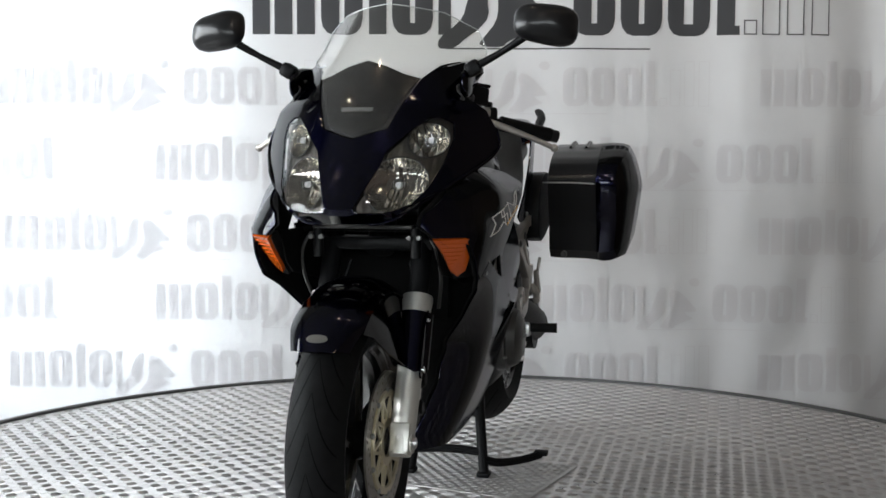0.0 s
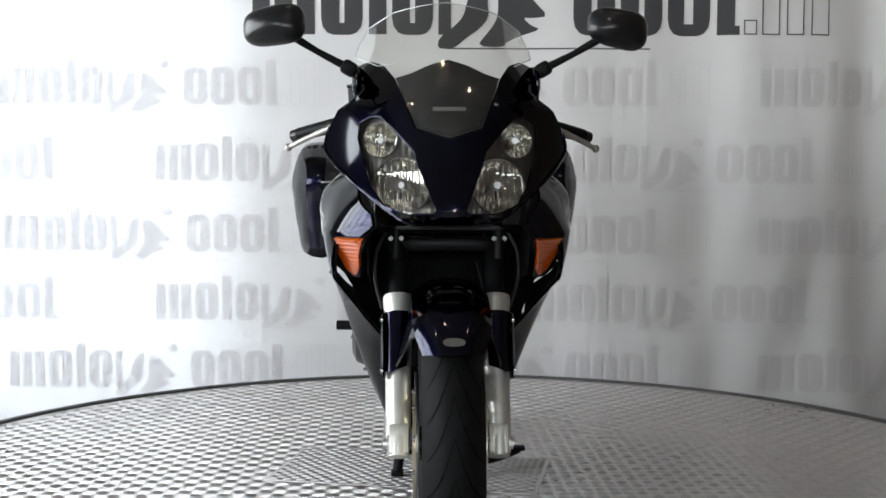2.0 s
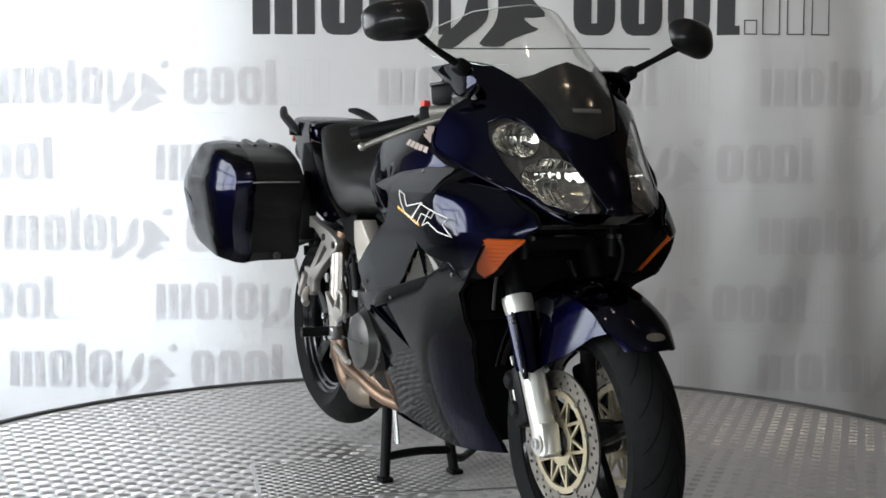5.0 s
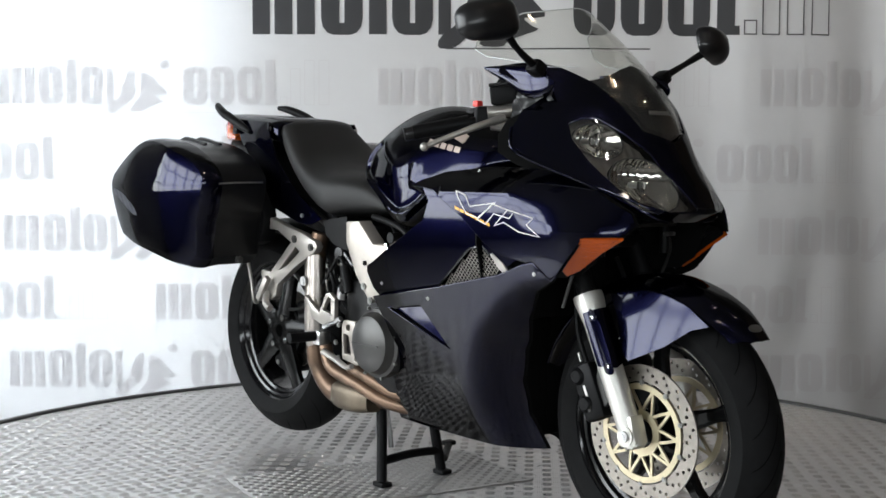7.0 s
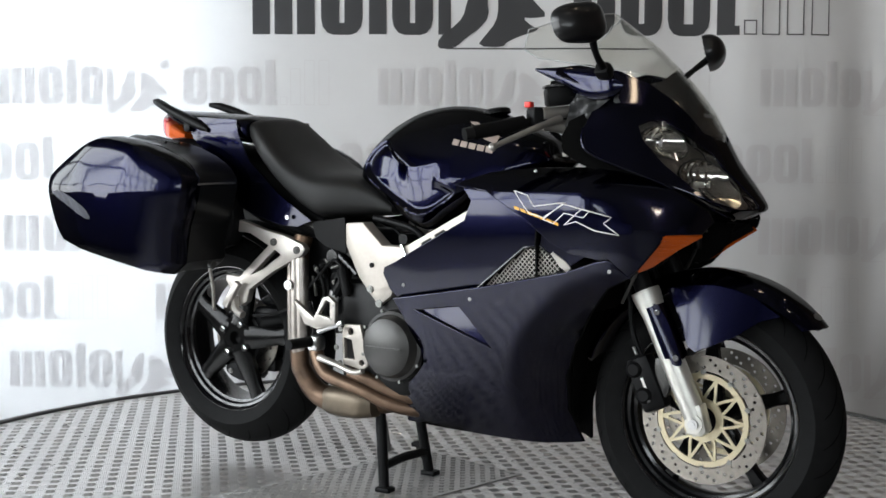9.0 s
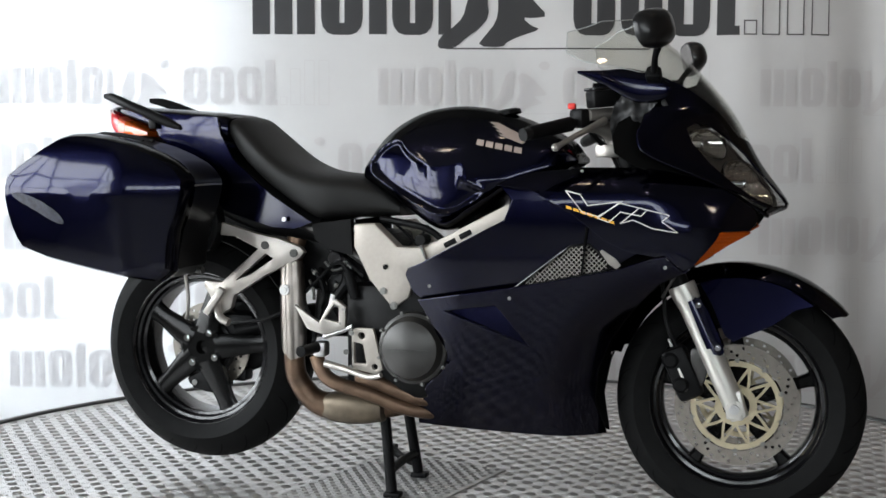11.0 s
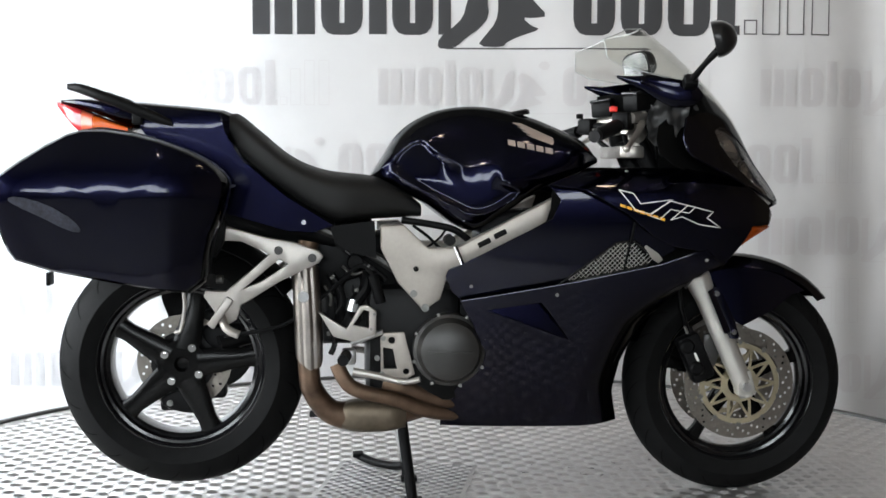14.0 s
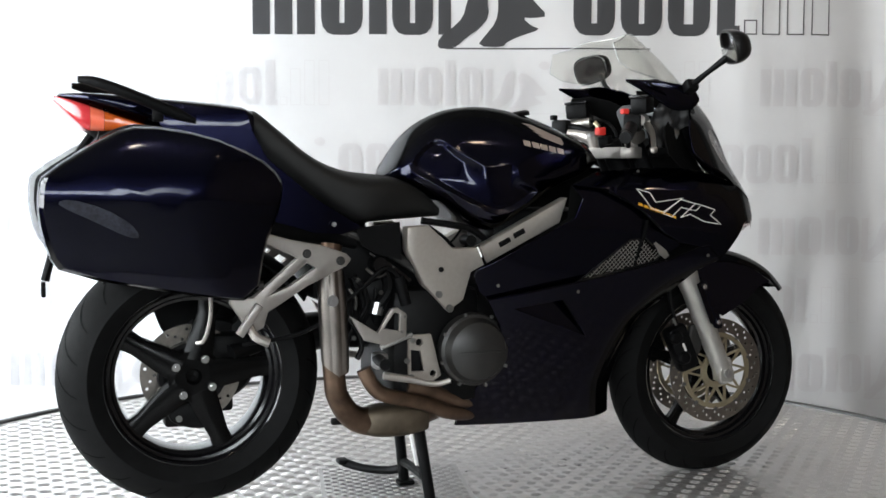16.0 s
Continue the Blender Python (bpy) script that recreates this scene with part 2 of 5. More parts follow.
def slab(outline, y0, y1, holes=(), bm=None, step=0.05):
    """A flat plate in the side plane from y0 to y1."""
    lo, hi = min(y0, y1), max(y0, y1)
    bm = bm or bmesh.new()
    v, tris = fill(outline, step, holes)
    a = [bm.verts.new((p[0], lo, p[1])) for p in v]
    b = [bm.verts.new((p[0], hi, p[1])) for p in v]
    count = {}
    for t in tris:
        bm.faces.new([a[i] for i in t])
        bm.faces.new([b[i] for i in reversed(t)])
        for i in range(3):
            k = (t[i], t[(i + 1) % 3])
            count[frozenset(k)] = None if frozenset(k) in count else k
    for k in count.values():
        if k:
            bm.faces.new((a[k[1]], a[k[0]], b[k[0]], b[k[1]]))
    return bm


def bevel_flat(bm, offset=0.002):
    """Rounds the rims of a plate."""
    bmesh.ops.recalc_face_normals(bm, faces=bm.faces)
    es = [e for e in bm.edges if len(e.link_faces) == 2 and e.calc_face_angle(0) > 0.9]
    bmesh.ops.bevel(bm, geom=es, offset=offset, segments=2, affect="EDGES", profile=0.5)
    return bm


def mirrored(bm):
    """The same part on the other side of the bike."""
    out = bm.copy()
    bmesh.ops.scale(out, vec=(1, -1, 1), verts=out.verts)
    bmesh.ops.reverse_faces(out, faces=out.faces)
    return out


def both(name, bm, material, parent, label="", angle=35):
    twin = mirrored(bm)
    return part(name, bm, material, parent, label, angle), part(name, twin, material, parent, label, angle)


def table(keys):
    """Smooth interpolation through (x, value) pairs."""
    xs, vs = [k[0] for k in keys], [k[1] for k in keys]
    ms = []
    for i in range(len(xs)):
        a, b = max(i - 1, 0), min(i + 1, len(xs) - 1)
        ms.append((vs[b] - vs[a]) / (xs[b] - xs[a]))

    def f(x):
        if x <= xs[0]:
            return vs[0]
        if x >= xs[-1]:
            return vs[-1]
        i = max(j for j in range(len(xs)) if xs[j] <= x)
        h = xs[i + 1] - xs[i]
        t = (x - xs[i]) / h
        return (2 * t ** 3 - 3 * t ** 2 + 1) * vs[i] + (t ** 3 - 2 * t ** 2 + t) * h * ms[i] + (3 * t ** 2 - 2 * t ** 3) * vs[i + 1] + (t ** 3 - t ** 2) * h * ms[i + 1]
    return f


def loft(x0, x1, top, bottom, half, power=2.6, nx=40, n=48, shape=None, y0=0.0, low=None):
    """A body along x: top, bottom and half width follow x; power squares its section."""
    bm = bmesh.new()
    rings = []
    for i in range(nx + 1):
        s = i / nx
        x = x0 + (x1 - x0) * s
        zt, zb, w = top(x), bottom(x), half(x)
        zc, h = (zt + zb) / 2, (zt - zb) / 2
        ring = []
        for q in range(n):
            a = 2 * math.pi * q / n
            c, d = math.cos(a), math.sin(a)
            pw = low if low and d < 0 else power
            y = w * math.copysign(abs(c) ** (2 / pw), c)
            z = zc + h * math.copysign(abs(d) ** (2 / pw), d)
            ring.append(bm.verts.new(shape(x, y, z) if shape else (x, y + y0, z)))
        rings.append(ring)
    for a, b in zip(rings, rings[1:]):
        for q in range(n):
            bm.faces.new((a[q], a[(q + 1) % n], b[(q + 1) % n], b[q]))
    bm.faces.new(rings[0][::-1]), bm.faces.new(rings[-1])
    return bm

# ---- the room ----
FLOOR_Z, BACK_Y, CEIL_Z = -0.28, 2.005, 3.3


def wall(name, poly, holes, place, thick, label, material=WALL):
    """A wall with openings through it."""
    bm = shell(poly, place, thick, 2.0, holes)
    return solo(name, bm, material, label, "wall", "structure")


solo("floor", box(0, -1.6, FLOOR_Z - 0.05, 8, 9, 0.1), FLOORM, "dark grey showroom floor round the platform", "floor", "structure")
solo("ceiling", box(0, -1.6, CEIL_Z + 0.05, 8, 9, 0.1), CEIL, "plain grey showroom ceiling with spot lamps", "ceiling", "structure")
rect = lambda a, b, c, d: [(a, b), (c, b), (c, d), (a, d)]
wall("wall_north", rect(-4, FLOOR_Z, 4, CEIL_Z), [rect(-3.5, -0.2, -0.975, 2.75)], lambda u, v: (u, BACK_Y + 0.15, v), 0.15, "plain wall with a wide window behind the banner")
wall("wall_west", rect(-6.1, FLOOR_Z, BACK_Y, CEIL_Z), [rect(-4.0, 0.35, 1.0, 2.5)], lambda u, v: (-3.6, u, v), 0.12, "plain grey wall with a large window")
wall("wall_east", rect(-6.1, FLOOR_Z, BACK_Y, CEIL_Z), [], lambda u, v: (3.6, u, v), 0.15, "plain brown showroom side wall", BROWNWALL)
wall("wall_south", rect(-4, FLOOR_Z, 4, CEIL_Z), [rect(-3.1, 1.15, 2.3, 1.95)], lambda u, v: (u, -5.9, v), 0.15, "showroom front wall with a window band")



def window(name, centre, sx, sz, turn, nx, nz, label):
    """Window frame with mullions in its opening, with thin clear panes."""
    w = tagged(new(name), label, "window", "", "structure")
    w.matrix_world = pose(*centre, 0, 0, turn)
    for z in (-sz / 2 + 0.03, sz / 2 - 0.03):
        part("window_frame", box(0, 0, z, sx - 0.005, 0.07, 0.06, 0.006), FRAMEW, w)
    for x in (-sx / 2 + 0.03, sx / 2 - 0.03):
        part("window_frame", box(x, 0, 0, 0.06, 0.068, sz - 0.125, 0.006), FRAMEW, w)
    for k in range(1, nx):
        part("mullion", box(-sx / 2 + sx * k / nx, 0, 0, 0.05, 0.06, sz - 0.125, 0.005), FRAMEW, w)
    for k in range(1, nz):
        part("transom", box(0, 0, -sz / 2 + sz * k / nz, sx - 0.125, 0.056, 0.045, 0.005), FRAMEW, w)
    return w


FRAMEW = mat("dark_window_frame", (0.05, 0.05, 0.055), 0.4)
window("window_1", (-3.66, -1.5, 1.425), 5.0, 2.15, 90, 9, 3, "wide window with dark frame and mullions")
window("window_2", (-0.4, -5.96, 1.55), 5.4, 0.8, 0, 8, 1, "long window band with dark frame")

# ---- the banner ----
BAN_Y = 1.95


def drape(x, z, lift=0.0):
    """Surface of the hanging cloth: soft vertical folds, stronger towards one end, with slack diagonal creases low down."""
    k = min(1.0, max(0.15, (x + 0.2) / 1.6))
    y = 0.026 * k * math.sin(7.5 * x + 0.5 * math.sin(1.3 * z) + 0.8 * (z - 1)) + 0.008 * k * math.sin(17.0 * x + 1.1 + 1.2 * z) + 0.004 * math.sin(4.1 * x) + 0.0022 * k * k * math.sin(29.0 * x + 0.9 * math.sin(2.1 * z))
    slack = max(0.0, min(1.0, (x - 0.7) / 0.7)) * max(0.0, min(1.0, (1.35 - z) / 0.8))
    y += 0.010 * slack * math.sin(9.0 * (x - 0.45 * z) + 1.0) + 0.0035 * slack * math.sin(23.0 * (x - 0.3 * z))
    return (x, BAN_Y - lift + y, z)


def film_of_ink(outline, lift, step, bm, holes=()):
    """A print on the cloth: one layer without thickness."""
    v, tris = fill(outline, step, holes)
    vs = [bm.verts.new(drape(p[0], p[1], lift)) for p in v]
    for t in tris:
        bm.faces.new([vs[i] for i in t])


def mark(x0, z0, width, lift):
    """Printed sign of upright blocks, an emblem and outlined boxes, drawn as plain shapes; width: from the first block to the last box."""
    bm = bmesh.new()
    u = width / 1020
    h, step = 118 * u, max(0.02, 24 * u)

    def poly(pts, holes=()):
        film_of_ink([(x0 + a * u, z0 + b * u) for a, b in pts], lift, step, bm, [[(x0 + a * u, z0 + b * u) for a, b in q] for q in holes])

    def bar(a, b, c, d):
        poly([(a, c), (b, c), (b, d), (a, d)])

    def pill(a, b, slit):
        """An upright block with rounded corners and a narrow slit."""
        m, c = (a + b) / 2, 22
        pts = []
        for q, side, turn in ((b, 1, 1), (b, 1, -1), (a, -1, -1), (a, -1, 1)):
            run = [(q - side * c * (1 - math.sin(radians(t))), c * 1.3 * (1 - math.cos(radians(t)))) for t in (0, 30, 60, 90)]
            run = [(p, r - 1 if turn > 0 else 117 - r) for p, r in run]
            pts += run if (side > 0) == (turn > 0) else run[::-1]
        poly(pts, [[(m - slit / 2, 20), (m + slit / 2, 20), (m + slit / 2, 96), (m - slit / 2, 96)]])
    for a, b in ((0, 31), (39, 71), (79, 111)):
        bar(a, b, 0, 112)
    pill(122, 196, 9)
    bar(207, 238, 0, 138)
    pill(248, 320, 9)
    bar(330, 352, 0, 112)
    for a in (568, 652, 736):
        pill(a, a + 74, 10 if a < 700 else 16)
    bar(822, 852, 0, 138), bar(852, 860, 0, 16)
    poly(chaikin([(328, -24), (331, -6), (352, 10), (374, 30), (380, 58), (398, 104), (424, 108), (416, 62), (420, 32), (402, 10), (378, -6), (364, -20), (348, -25)], 1))
    poly(chaikin([(430, 104), (470, 92), (500, 58), (524, 33), (498, 29), (478, 31), (494, 16), (512, 10), (474, -2), (452, -12), (444, -22), (398, -20), (414, 0), (432, 22), (437, 50)], 1))
    poly(chaikin([(500, 112), (520, 108), (530, 122), (520, 136), (500, 134), (492, 122)], 1))
    bar(344, 705, -25.5, -23)
    t = 2.2
    for a, b, top in ((867, 890, 26), (899, 931, 112), (943, 974, 138), (987, 1020, 138)):
        for q in ((a, b, 0, t), (a, b, top - t, top), (a, a + t, t, top - t), (b - t, b, t, top - t)):
            bar(*q)
    return bm


banner = thing("banner", "white hanging cloth banner with grey printed marks and soft folds", "banner")
bm = bmesh.new()
NX, NZ = 252, 95
grid = [[[bm.verts.new(drape(-3.4 + 6.3 * i / NX, -0.26 + 2.86 * j / NZ, -0.001 * side)) for i in range(NX + 1)] for j in range(NZ + 1)] for side in (0, 1)]
for side in (0, 1):
    for j in range(NZ):
        for i in range(NX):
            quad = (grid[side][j][i], grid[side][j][i + 1], grid[side][j + 1][i + 1], grid[side][j + 1][i])
            bm.faces.new(quad if side == 0 else quad[::-1])
for i in range(NX):
    for j in (0, NZ):
        bm.faces.new((grid[0][j][i], grid[0][j][i + 1], grid[1][j][i + 1], grid[1][j][i]))
for j in range(NZ):
    for i in (0, NX):
        bm.faces.new((grid[0][j][i], grid[0][j + 1][i], grid[1][j + 1][i], grid[1][j][i]))
part("cloth", bm, CLOTH, banner, "", 60)
part("large_print", mark(-0.871, 1.437, 2.467, 0.003), INK, banner, "large dark grey printed mark", 180)
PRINT_ROWS = ((1.135, -1.966), (0.808, -1.297), (0.500, -1.960), (0.203, -1.303), (-0.096, -1.945))
for z, first in PRINT_ROWS:
    for col in range(-1, 3):
        xx = first + 1.634 * col
        if -3.4 < xx < 1.45:
            part("pale_print", mark(xx, z, 1.425, 0.003), PALEINK, banner, "pale grey printed mark", 180)

# ---- the turning platform ----
RADIUS = 1.715


def tread(limit, pitch, length, width, high, z):
    """Five-bar tread pattern as low lozenges."""
    verts, faces = [], []
    k = int(limit[2] / pitch) + 1
    for i in range(-k, k + 1):
        for j in range(-k, k + 1):
            cx, cy = i * pitch, j * pitch
            if not limit[0](cx, cy):
                continue
            turn = math.pi / 4 + (math.pi / 2 if (i + j) % 2 else 0)
            c, s = math.cos(turn), math.sin(turn)
            for b in range(-2, 3):
                o, half = b * pitch * 0.17, length * (0.5 if abs(b) < 2 else 0.4)
                q = len(verts)
                for a, w, h in ((-half, 0, 0), (0, -width, 0), (half, 0, 0), (0, width, 0), (-half * 0.5, 0, high), (half * 0.5, 0, high)):
                    verts.append((cx + a * c - (w + o) * s, cy + a * s + (w + o) * c, z + h))
                faces += [(q, q + 1, q + 4), (q + 1, q + 5, q + 4), (q + 1, q + 2, q + 5), (q + 2, q + 3, q + 5), (q + 3, q + 4, q + 5), (q + 3, q, q + 4)]
    me = bpy.data.meshes.new("tread")
    me.from_pydata(verts, [], faces)
    return me


def disc_bm(r, z0, z1, n=180, bev=0.0):
    bm = bmesh.new()
    bmesh.ops.create_cone(bm, cap_ends=True, segments=n, radius1=r, radius2=r, depth=z1 - z0, matrix=Matrix.Translation((0, 0, (z0 + z1) / 2)))
    return bm


platform = thing("turntable", "round revolving show platform of aluminium tread plate", "turntable")
part("deck", disc_bm(RADIUS - 0.012, -0.06, 0.0), PLATE, platform)
me = tread((lambda x, y: math.hypot(x, y) < RADIUS - 0.03, 0, RADIUS), 0.036, 0.032, 0.0022, 0.0014, 0.0)
me.materials.append(PLATE)
ob = new("tread", me)
ob.parent = platform
tagged(ob, "raised five-bar tread of the platform", kind="stuff")
ring_bm = bmesh.new()
rings = []
for q in range(180):
    a = 2 * math.pi * q / 180
    rings.append([ring_bm.verts.new((r * math.cos(a), r * math.sin(a), z)) for r, z in ((RADIUS - 0.014, -0.07), (RADIUS + 0.008, -0.07), (RADIUS + 0.008, 0.006), (RADIUS + 0.004, 0.010), (RADIUS - 0.010, 0.010), (RADIUS - 0.014, 0.006))])
for q in range(180):
    for j in range(6):
        ring_bm.faces.new((rings[q][j], rings[q][(j + 1) % 6], rings[(q + 1) % 180][(j + 1) % 6], rings[(q + 1) % 180][j]))
part("rim", ring_bm, RIM, platform, "dark rounded edge strip")
part("skirt", disc_bm(RADIUS - 0.06, FLOOR_Z, -0.06), BLACK, platform)

# thin plate under the stand
PA, PB = Vector((-0.24, -0.44)), Vector((-0.075, 0.30))
along = (PB - PA).normalized()
TURN = math.degrees(math.atan2(along.y, along.x))
PLEN, PWID = (PB - PA).length, 0.40
side_way = Vector((along.y, -along.x))
plate_at = (PA + PB) / 2 + side_way * (-PWID * 0.5 + 0.06)
plate = thing("stand_plate", "thin fine-tread metal plate lying under the stand", "metal plate")
PLATE_POSE = pose(plate_at.x + side_way.x * 0.11, plate_at.y + side_way.y * 0.11 - 0.046, 0.0018, 0, 0, TURN)
part("sheet", box(0, 0, 0.001, PLEN, PWID, 0.002, 0.0008), MAT2, plate)
me = tread((lambda x, y: abs(x) < PLEN / 2 - 0.012 and abs(y) < PWID / 2 - 0.012, 0, PLEN / 2), 0.02, 0.017, 0.0018, 0.0011, 0.002)
me.materials.append(MAT2)
ob = new("tread", me)
ob.parent = plate
tagged(ob, kind="stuff")

# ---- the motorcycle ----
bike = thing("motorcycle", "dark pearl blue sport touring motorcycle with panniers on its centre stand", "motorcycle")

REAR, FRONT = (-0.711, 0.0, 0.362), (0.752, 0.0, 0.298)


def tyre(centre, r, w, rim_r):
    prof = []
    for i in range(17):
        a = math.pi * i / 16
        y = -w / 2 * math.cos(a)
        z = r - (r - rim_r - 0.035) * (abs(y) / (w / 2)) ** 2.3
        prof.append((z, y))
    prof += [(rim_r + 0.012, w * 0.45), (rim_r - 0.002, w * 0.40), (rim_r - 0.002, -w * 0.40), (rim_r + 0.012, -w * 0.45)]
    return revolve(prof, centre, 96)


def grooves(centre, r, w, rim_r, n, way):
    """Dark chevron cuts on the tyre's crown that meet near its middle line."""
    bm = bmesh.new()
    cx, cy, cz = centre
    for q in range(n):
        for s in (-1, 1):
            a0 = 2 * math.pi * q / n
            left, right = [], []
            for i in range(8):
                f = i / 7
                y = s * w * (0.006 + 0.41 * f)
                a = a0 + way * (0.62 * f - 0.22 * f * f)
                z = r - (r - rim_r - 0.035) * (abs(y) / (w / 2)) ** 2.3 + 0.0006
                d = 0.030 * (0.5 + 0.9 * f - 1.1 * f * f)
                left.append(bm.verts.new((cx + z * math.cos(a), cy + y, cz + z * math.sin(a))))
                right.append(bm.verts.new((cx + z * math.cos(a + d), cy + y, cz + z * math.sin(a + d))))
            for i in range(7):
                bm.faces.new((left[i], left[i + 1], right[i + 1], right[i]))
    return bm


GROOVE = mat("tread_groove", (0.002, 0.002, 0.002), 0.95, spec=0.05)


def rim(centre, r, w):
    half = [(r + 0.006, w / 2 - 0.006), (r + 0.006, w / 2), (r - 0.004, w / 2 + 0.001), (r - 0.009, w / 2 - 0.004), (r - 0.012, w / 2 - 0.012), (r - 0.019, w / 2 - 0.014), (r - 0.024, w / 2 - 0.024), (r - 0.031, w / 2 - 0.027), (r - 0.034, w / 2 - 0.04)]
    prof = [(r - 0.02, 0.0)] + half + [(a, -b) for a, b in reversed(half)]
    return revolve(prof, centre, 96)


def spoke(centre, angle, r0, r1, w0, w1, y0, y1, thick):
    """A cast spoke from the hub to the rim, dished from y0 to y1."""
    bm = bmesh.new()
    cx, cy, cz = centre
    a = radians(angle)
    d, s = Vector((math.cos(a), 0, math.sin(a))), Vector((-math.sin(a), 0, math.cos(a)))
    rows = []
    for i in range(9):
        f = i / 8
        rr = r0 + (r1 - r0) * f
        w = w0 + (w1 - w0) * (0.5 - 0.5 * math.cos(math.pi * f)) + 0.018 * max(0, f - 0.8) / 0.2
        y = y0 + (y1 - y0) * f
        c = Vector((cx, cy, cz)) + d * rr
        rows.append([bm.verts.new(c + s * (w / 2 * p) + Vector((0, y + q * thick / 2, 0))) for p, q in ((-1, -0.55), (-0.6, -1), (0.6, -1), (1, -0.55), (1, 0.55), (0.6, 1), (-0.6, 1), (-1, 0.55))])
    for u, v in zip(rows, rows[1:]):
        for j in range(8):
            bm.faces.new((u[j], u[(j + 1) % 8], v[(j + 1) % 8], v[j]))
    bm.faces.new(rows[0][::-1]), bm.faces.new(rows[-1])
    return bm


def circle(cx, cz, r, n=16, start=0.0):
    return [(cx + r * math.cos(start + 2 * math.pi * i / n), cz + r * math.sin(start + 2 * math.pi * i / n)) for i in range(n)]


def brake_disc(centre, r, r_in, y, holes):
    cx, _, cz = centre
    cut = [circle(cx, cz, r_in, 48)]
    for i in range(holes):
        a = 2 * math.pi * i / holes
        rr = r_in + (r - r_in) * (0.25, 0.5, 0.75)[i % 3]
        cut.append(circle(cx + rr * math.cos(a), cz + rr * math.sin(a), 0.0042, 6))
    return slab(circle(cx, cz, r, 72), y - 0.0022, y + 0.0022, cut, step=0.03)


def carrier(centre, r, y, parent):
    """Gold disc carrier: a thin ring, a hub ring and pairs of bent arms."""
    cx, _, cz = centre
    part("carrier_ring", slab(circle(cx, cz, r, 60), y - 0.003, y + 0.003, [circle(cx, cz, r * 0.88, 60)], step=0.03), GOLD, parent, "gold brake disc carrier ring")
    part("carrier_hub", slab(circle(cx, cz, r * 0.46, 40), y - 0.003, y + 0.003, [circle(cx, cz, r * 0.30, 24)], None, 0.03), GOLD, parent)
    for i in range(10):
        a = 2 * math.pi * i / 10
        for lean in (-0.30, 0.30):
            pts = []
            for k in range(6):
                f = k / 5
                pts.append((r * (0.42 + 0.50 * f), a + lean * (1 - f) ** 1.5))
            edge = [(cx + rr * math.cos(b) - 0.0034 * math.sin(b), cz + rr * math.sin(b) + 0.0034 * math.cos(b)) for rr, b in pts]
            edge += [(cx + rr * math.cos(b) + 0.0034 * math.sin(b), cz + rr * math.sin(b) - 0.0034 * math.cos(b)) for rr, b in reversed(pts)]
            part("carrier_arm", slab(edge, y - 0.0026, y + 0.0026 + 0.0002 * (lean > 0), (), None, 0.05), GOLD, parent)


def bolt(p, r=0.007, out=-1, h=0.005, bm=None):
    bm = bm or bmesh.new()
    x, y, z = p
    rod((x, y, z), (x, y + out * h, z), r, 12, bm)
    rod((x, y + out * h, z), (x, y + out * (h + 0.002), z), r * 0.55, 6, bm)
    return bm


# wheels
wr = new("rear_wheel")
wr.parent = bike
part("tyre", tyre(REAR, 0.317, 0.18, 0.216), RUBBER, wr, "worn black road tyre")
part("tread_pattern", grooves(REAR, 0.317, 0.18, 0.216, 22, 1), GROOVE, wr)
part("rim", rim(REAR, 0.216, 0.14), BLACKGLOSS, wr, "gloss black cast rim")
for k in range(5):
    part("spoke", spoke(REAR, 5 + 72 * k, 0.04, 0.195, 0.07, 0.044, -0.040, -0.028, 0.030), WHEEL, wr)
part("hub", revolve([(0.0, -0.035), (0.014, -0.036), (0.020, -0.053), (0.062, -0.053), (0.07, -0.03), (0.075, 0.05), (0.0, 0.06)], REAR, 40, closed=False), WHEEL, wr)
for a in (50, 141, 230, 321):
    x, z = REAR[0] + 0.05 * math.cos(radians(a + 8)), REAR[2] + 0.05 * math.sin(radians(a + 8))
    part("wheel_nut", bolt((x, -0.052, z), 0.010, -1, 0.010), CHROME, wr)
part("brake_disc", brake_disc(REAR, 0.122, 0.075, 0.0, 42), DISC, wr)
part("disc_carrier", slab(circle(REAR[0], REAR[2], 0.085, 40), 0.004, 0.012, [circle(REAR[0], REAR[2], 0.03, 16)]), ENGINE, wr)

wf = new("front_wheel")
wf.parent = bike
part("tyre", tyre(FRONT, 0.30, 0.12, 0.216), RUBBER, wf, "worn black road tyre")
part("tread_pattern", grooves(FRONT, 0.30, 0.12, 0.216, 25, -1), GROOVE, wf)
part("rim", rim(FRONT, 0.216, 0.09), BLACKGLOSS, wf, "gloss black cast rim")
for k in range(5):
    part("spoke", spoke(FRONT, 20 + 72 * k, 0.03, 0.195, 0.05, 0.026, 0.0, 0.0, 0.03), WHEEL, wf)
part("hub", revolve([(0.0, -0.06), (0.035, -0.06), (0.04, -0.02), (0.04, 0.02), (0.035, 0.06), (0.0, 0.06)], FRONT, 32, closed=False), WHEEL, wf)
for s in (-1, 1):
    part("brake_disc", brake_disc(FRONT, 0.148, 0.112, s * 0.068, 60), DISC, wf, "drilled steel brake disc")
    carrier(FRONT, 0.108, s * 0.071, wf)
    for k in range(10):
        a = 2 * math.pi * (k + 0.5) / 10
        part("rivet", bolt((FRONT[0] + 0.109 * math.cos(a), s * 0.071, FRONT[2] + 0.109 * math.sin(a)), 0.0065, s, 0.003), BOLT, wf)

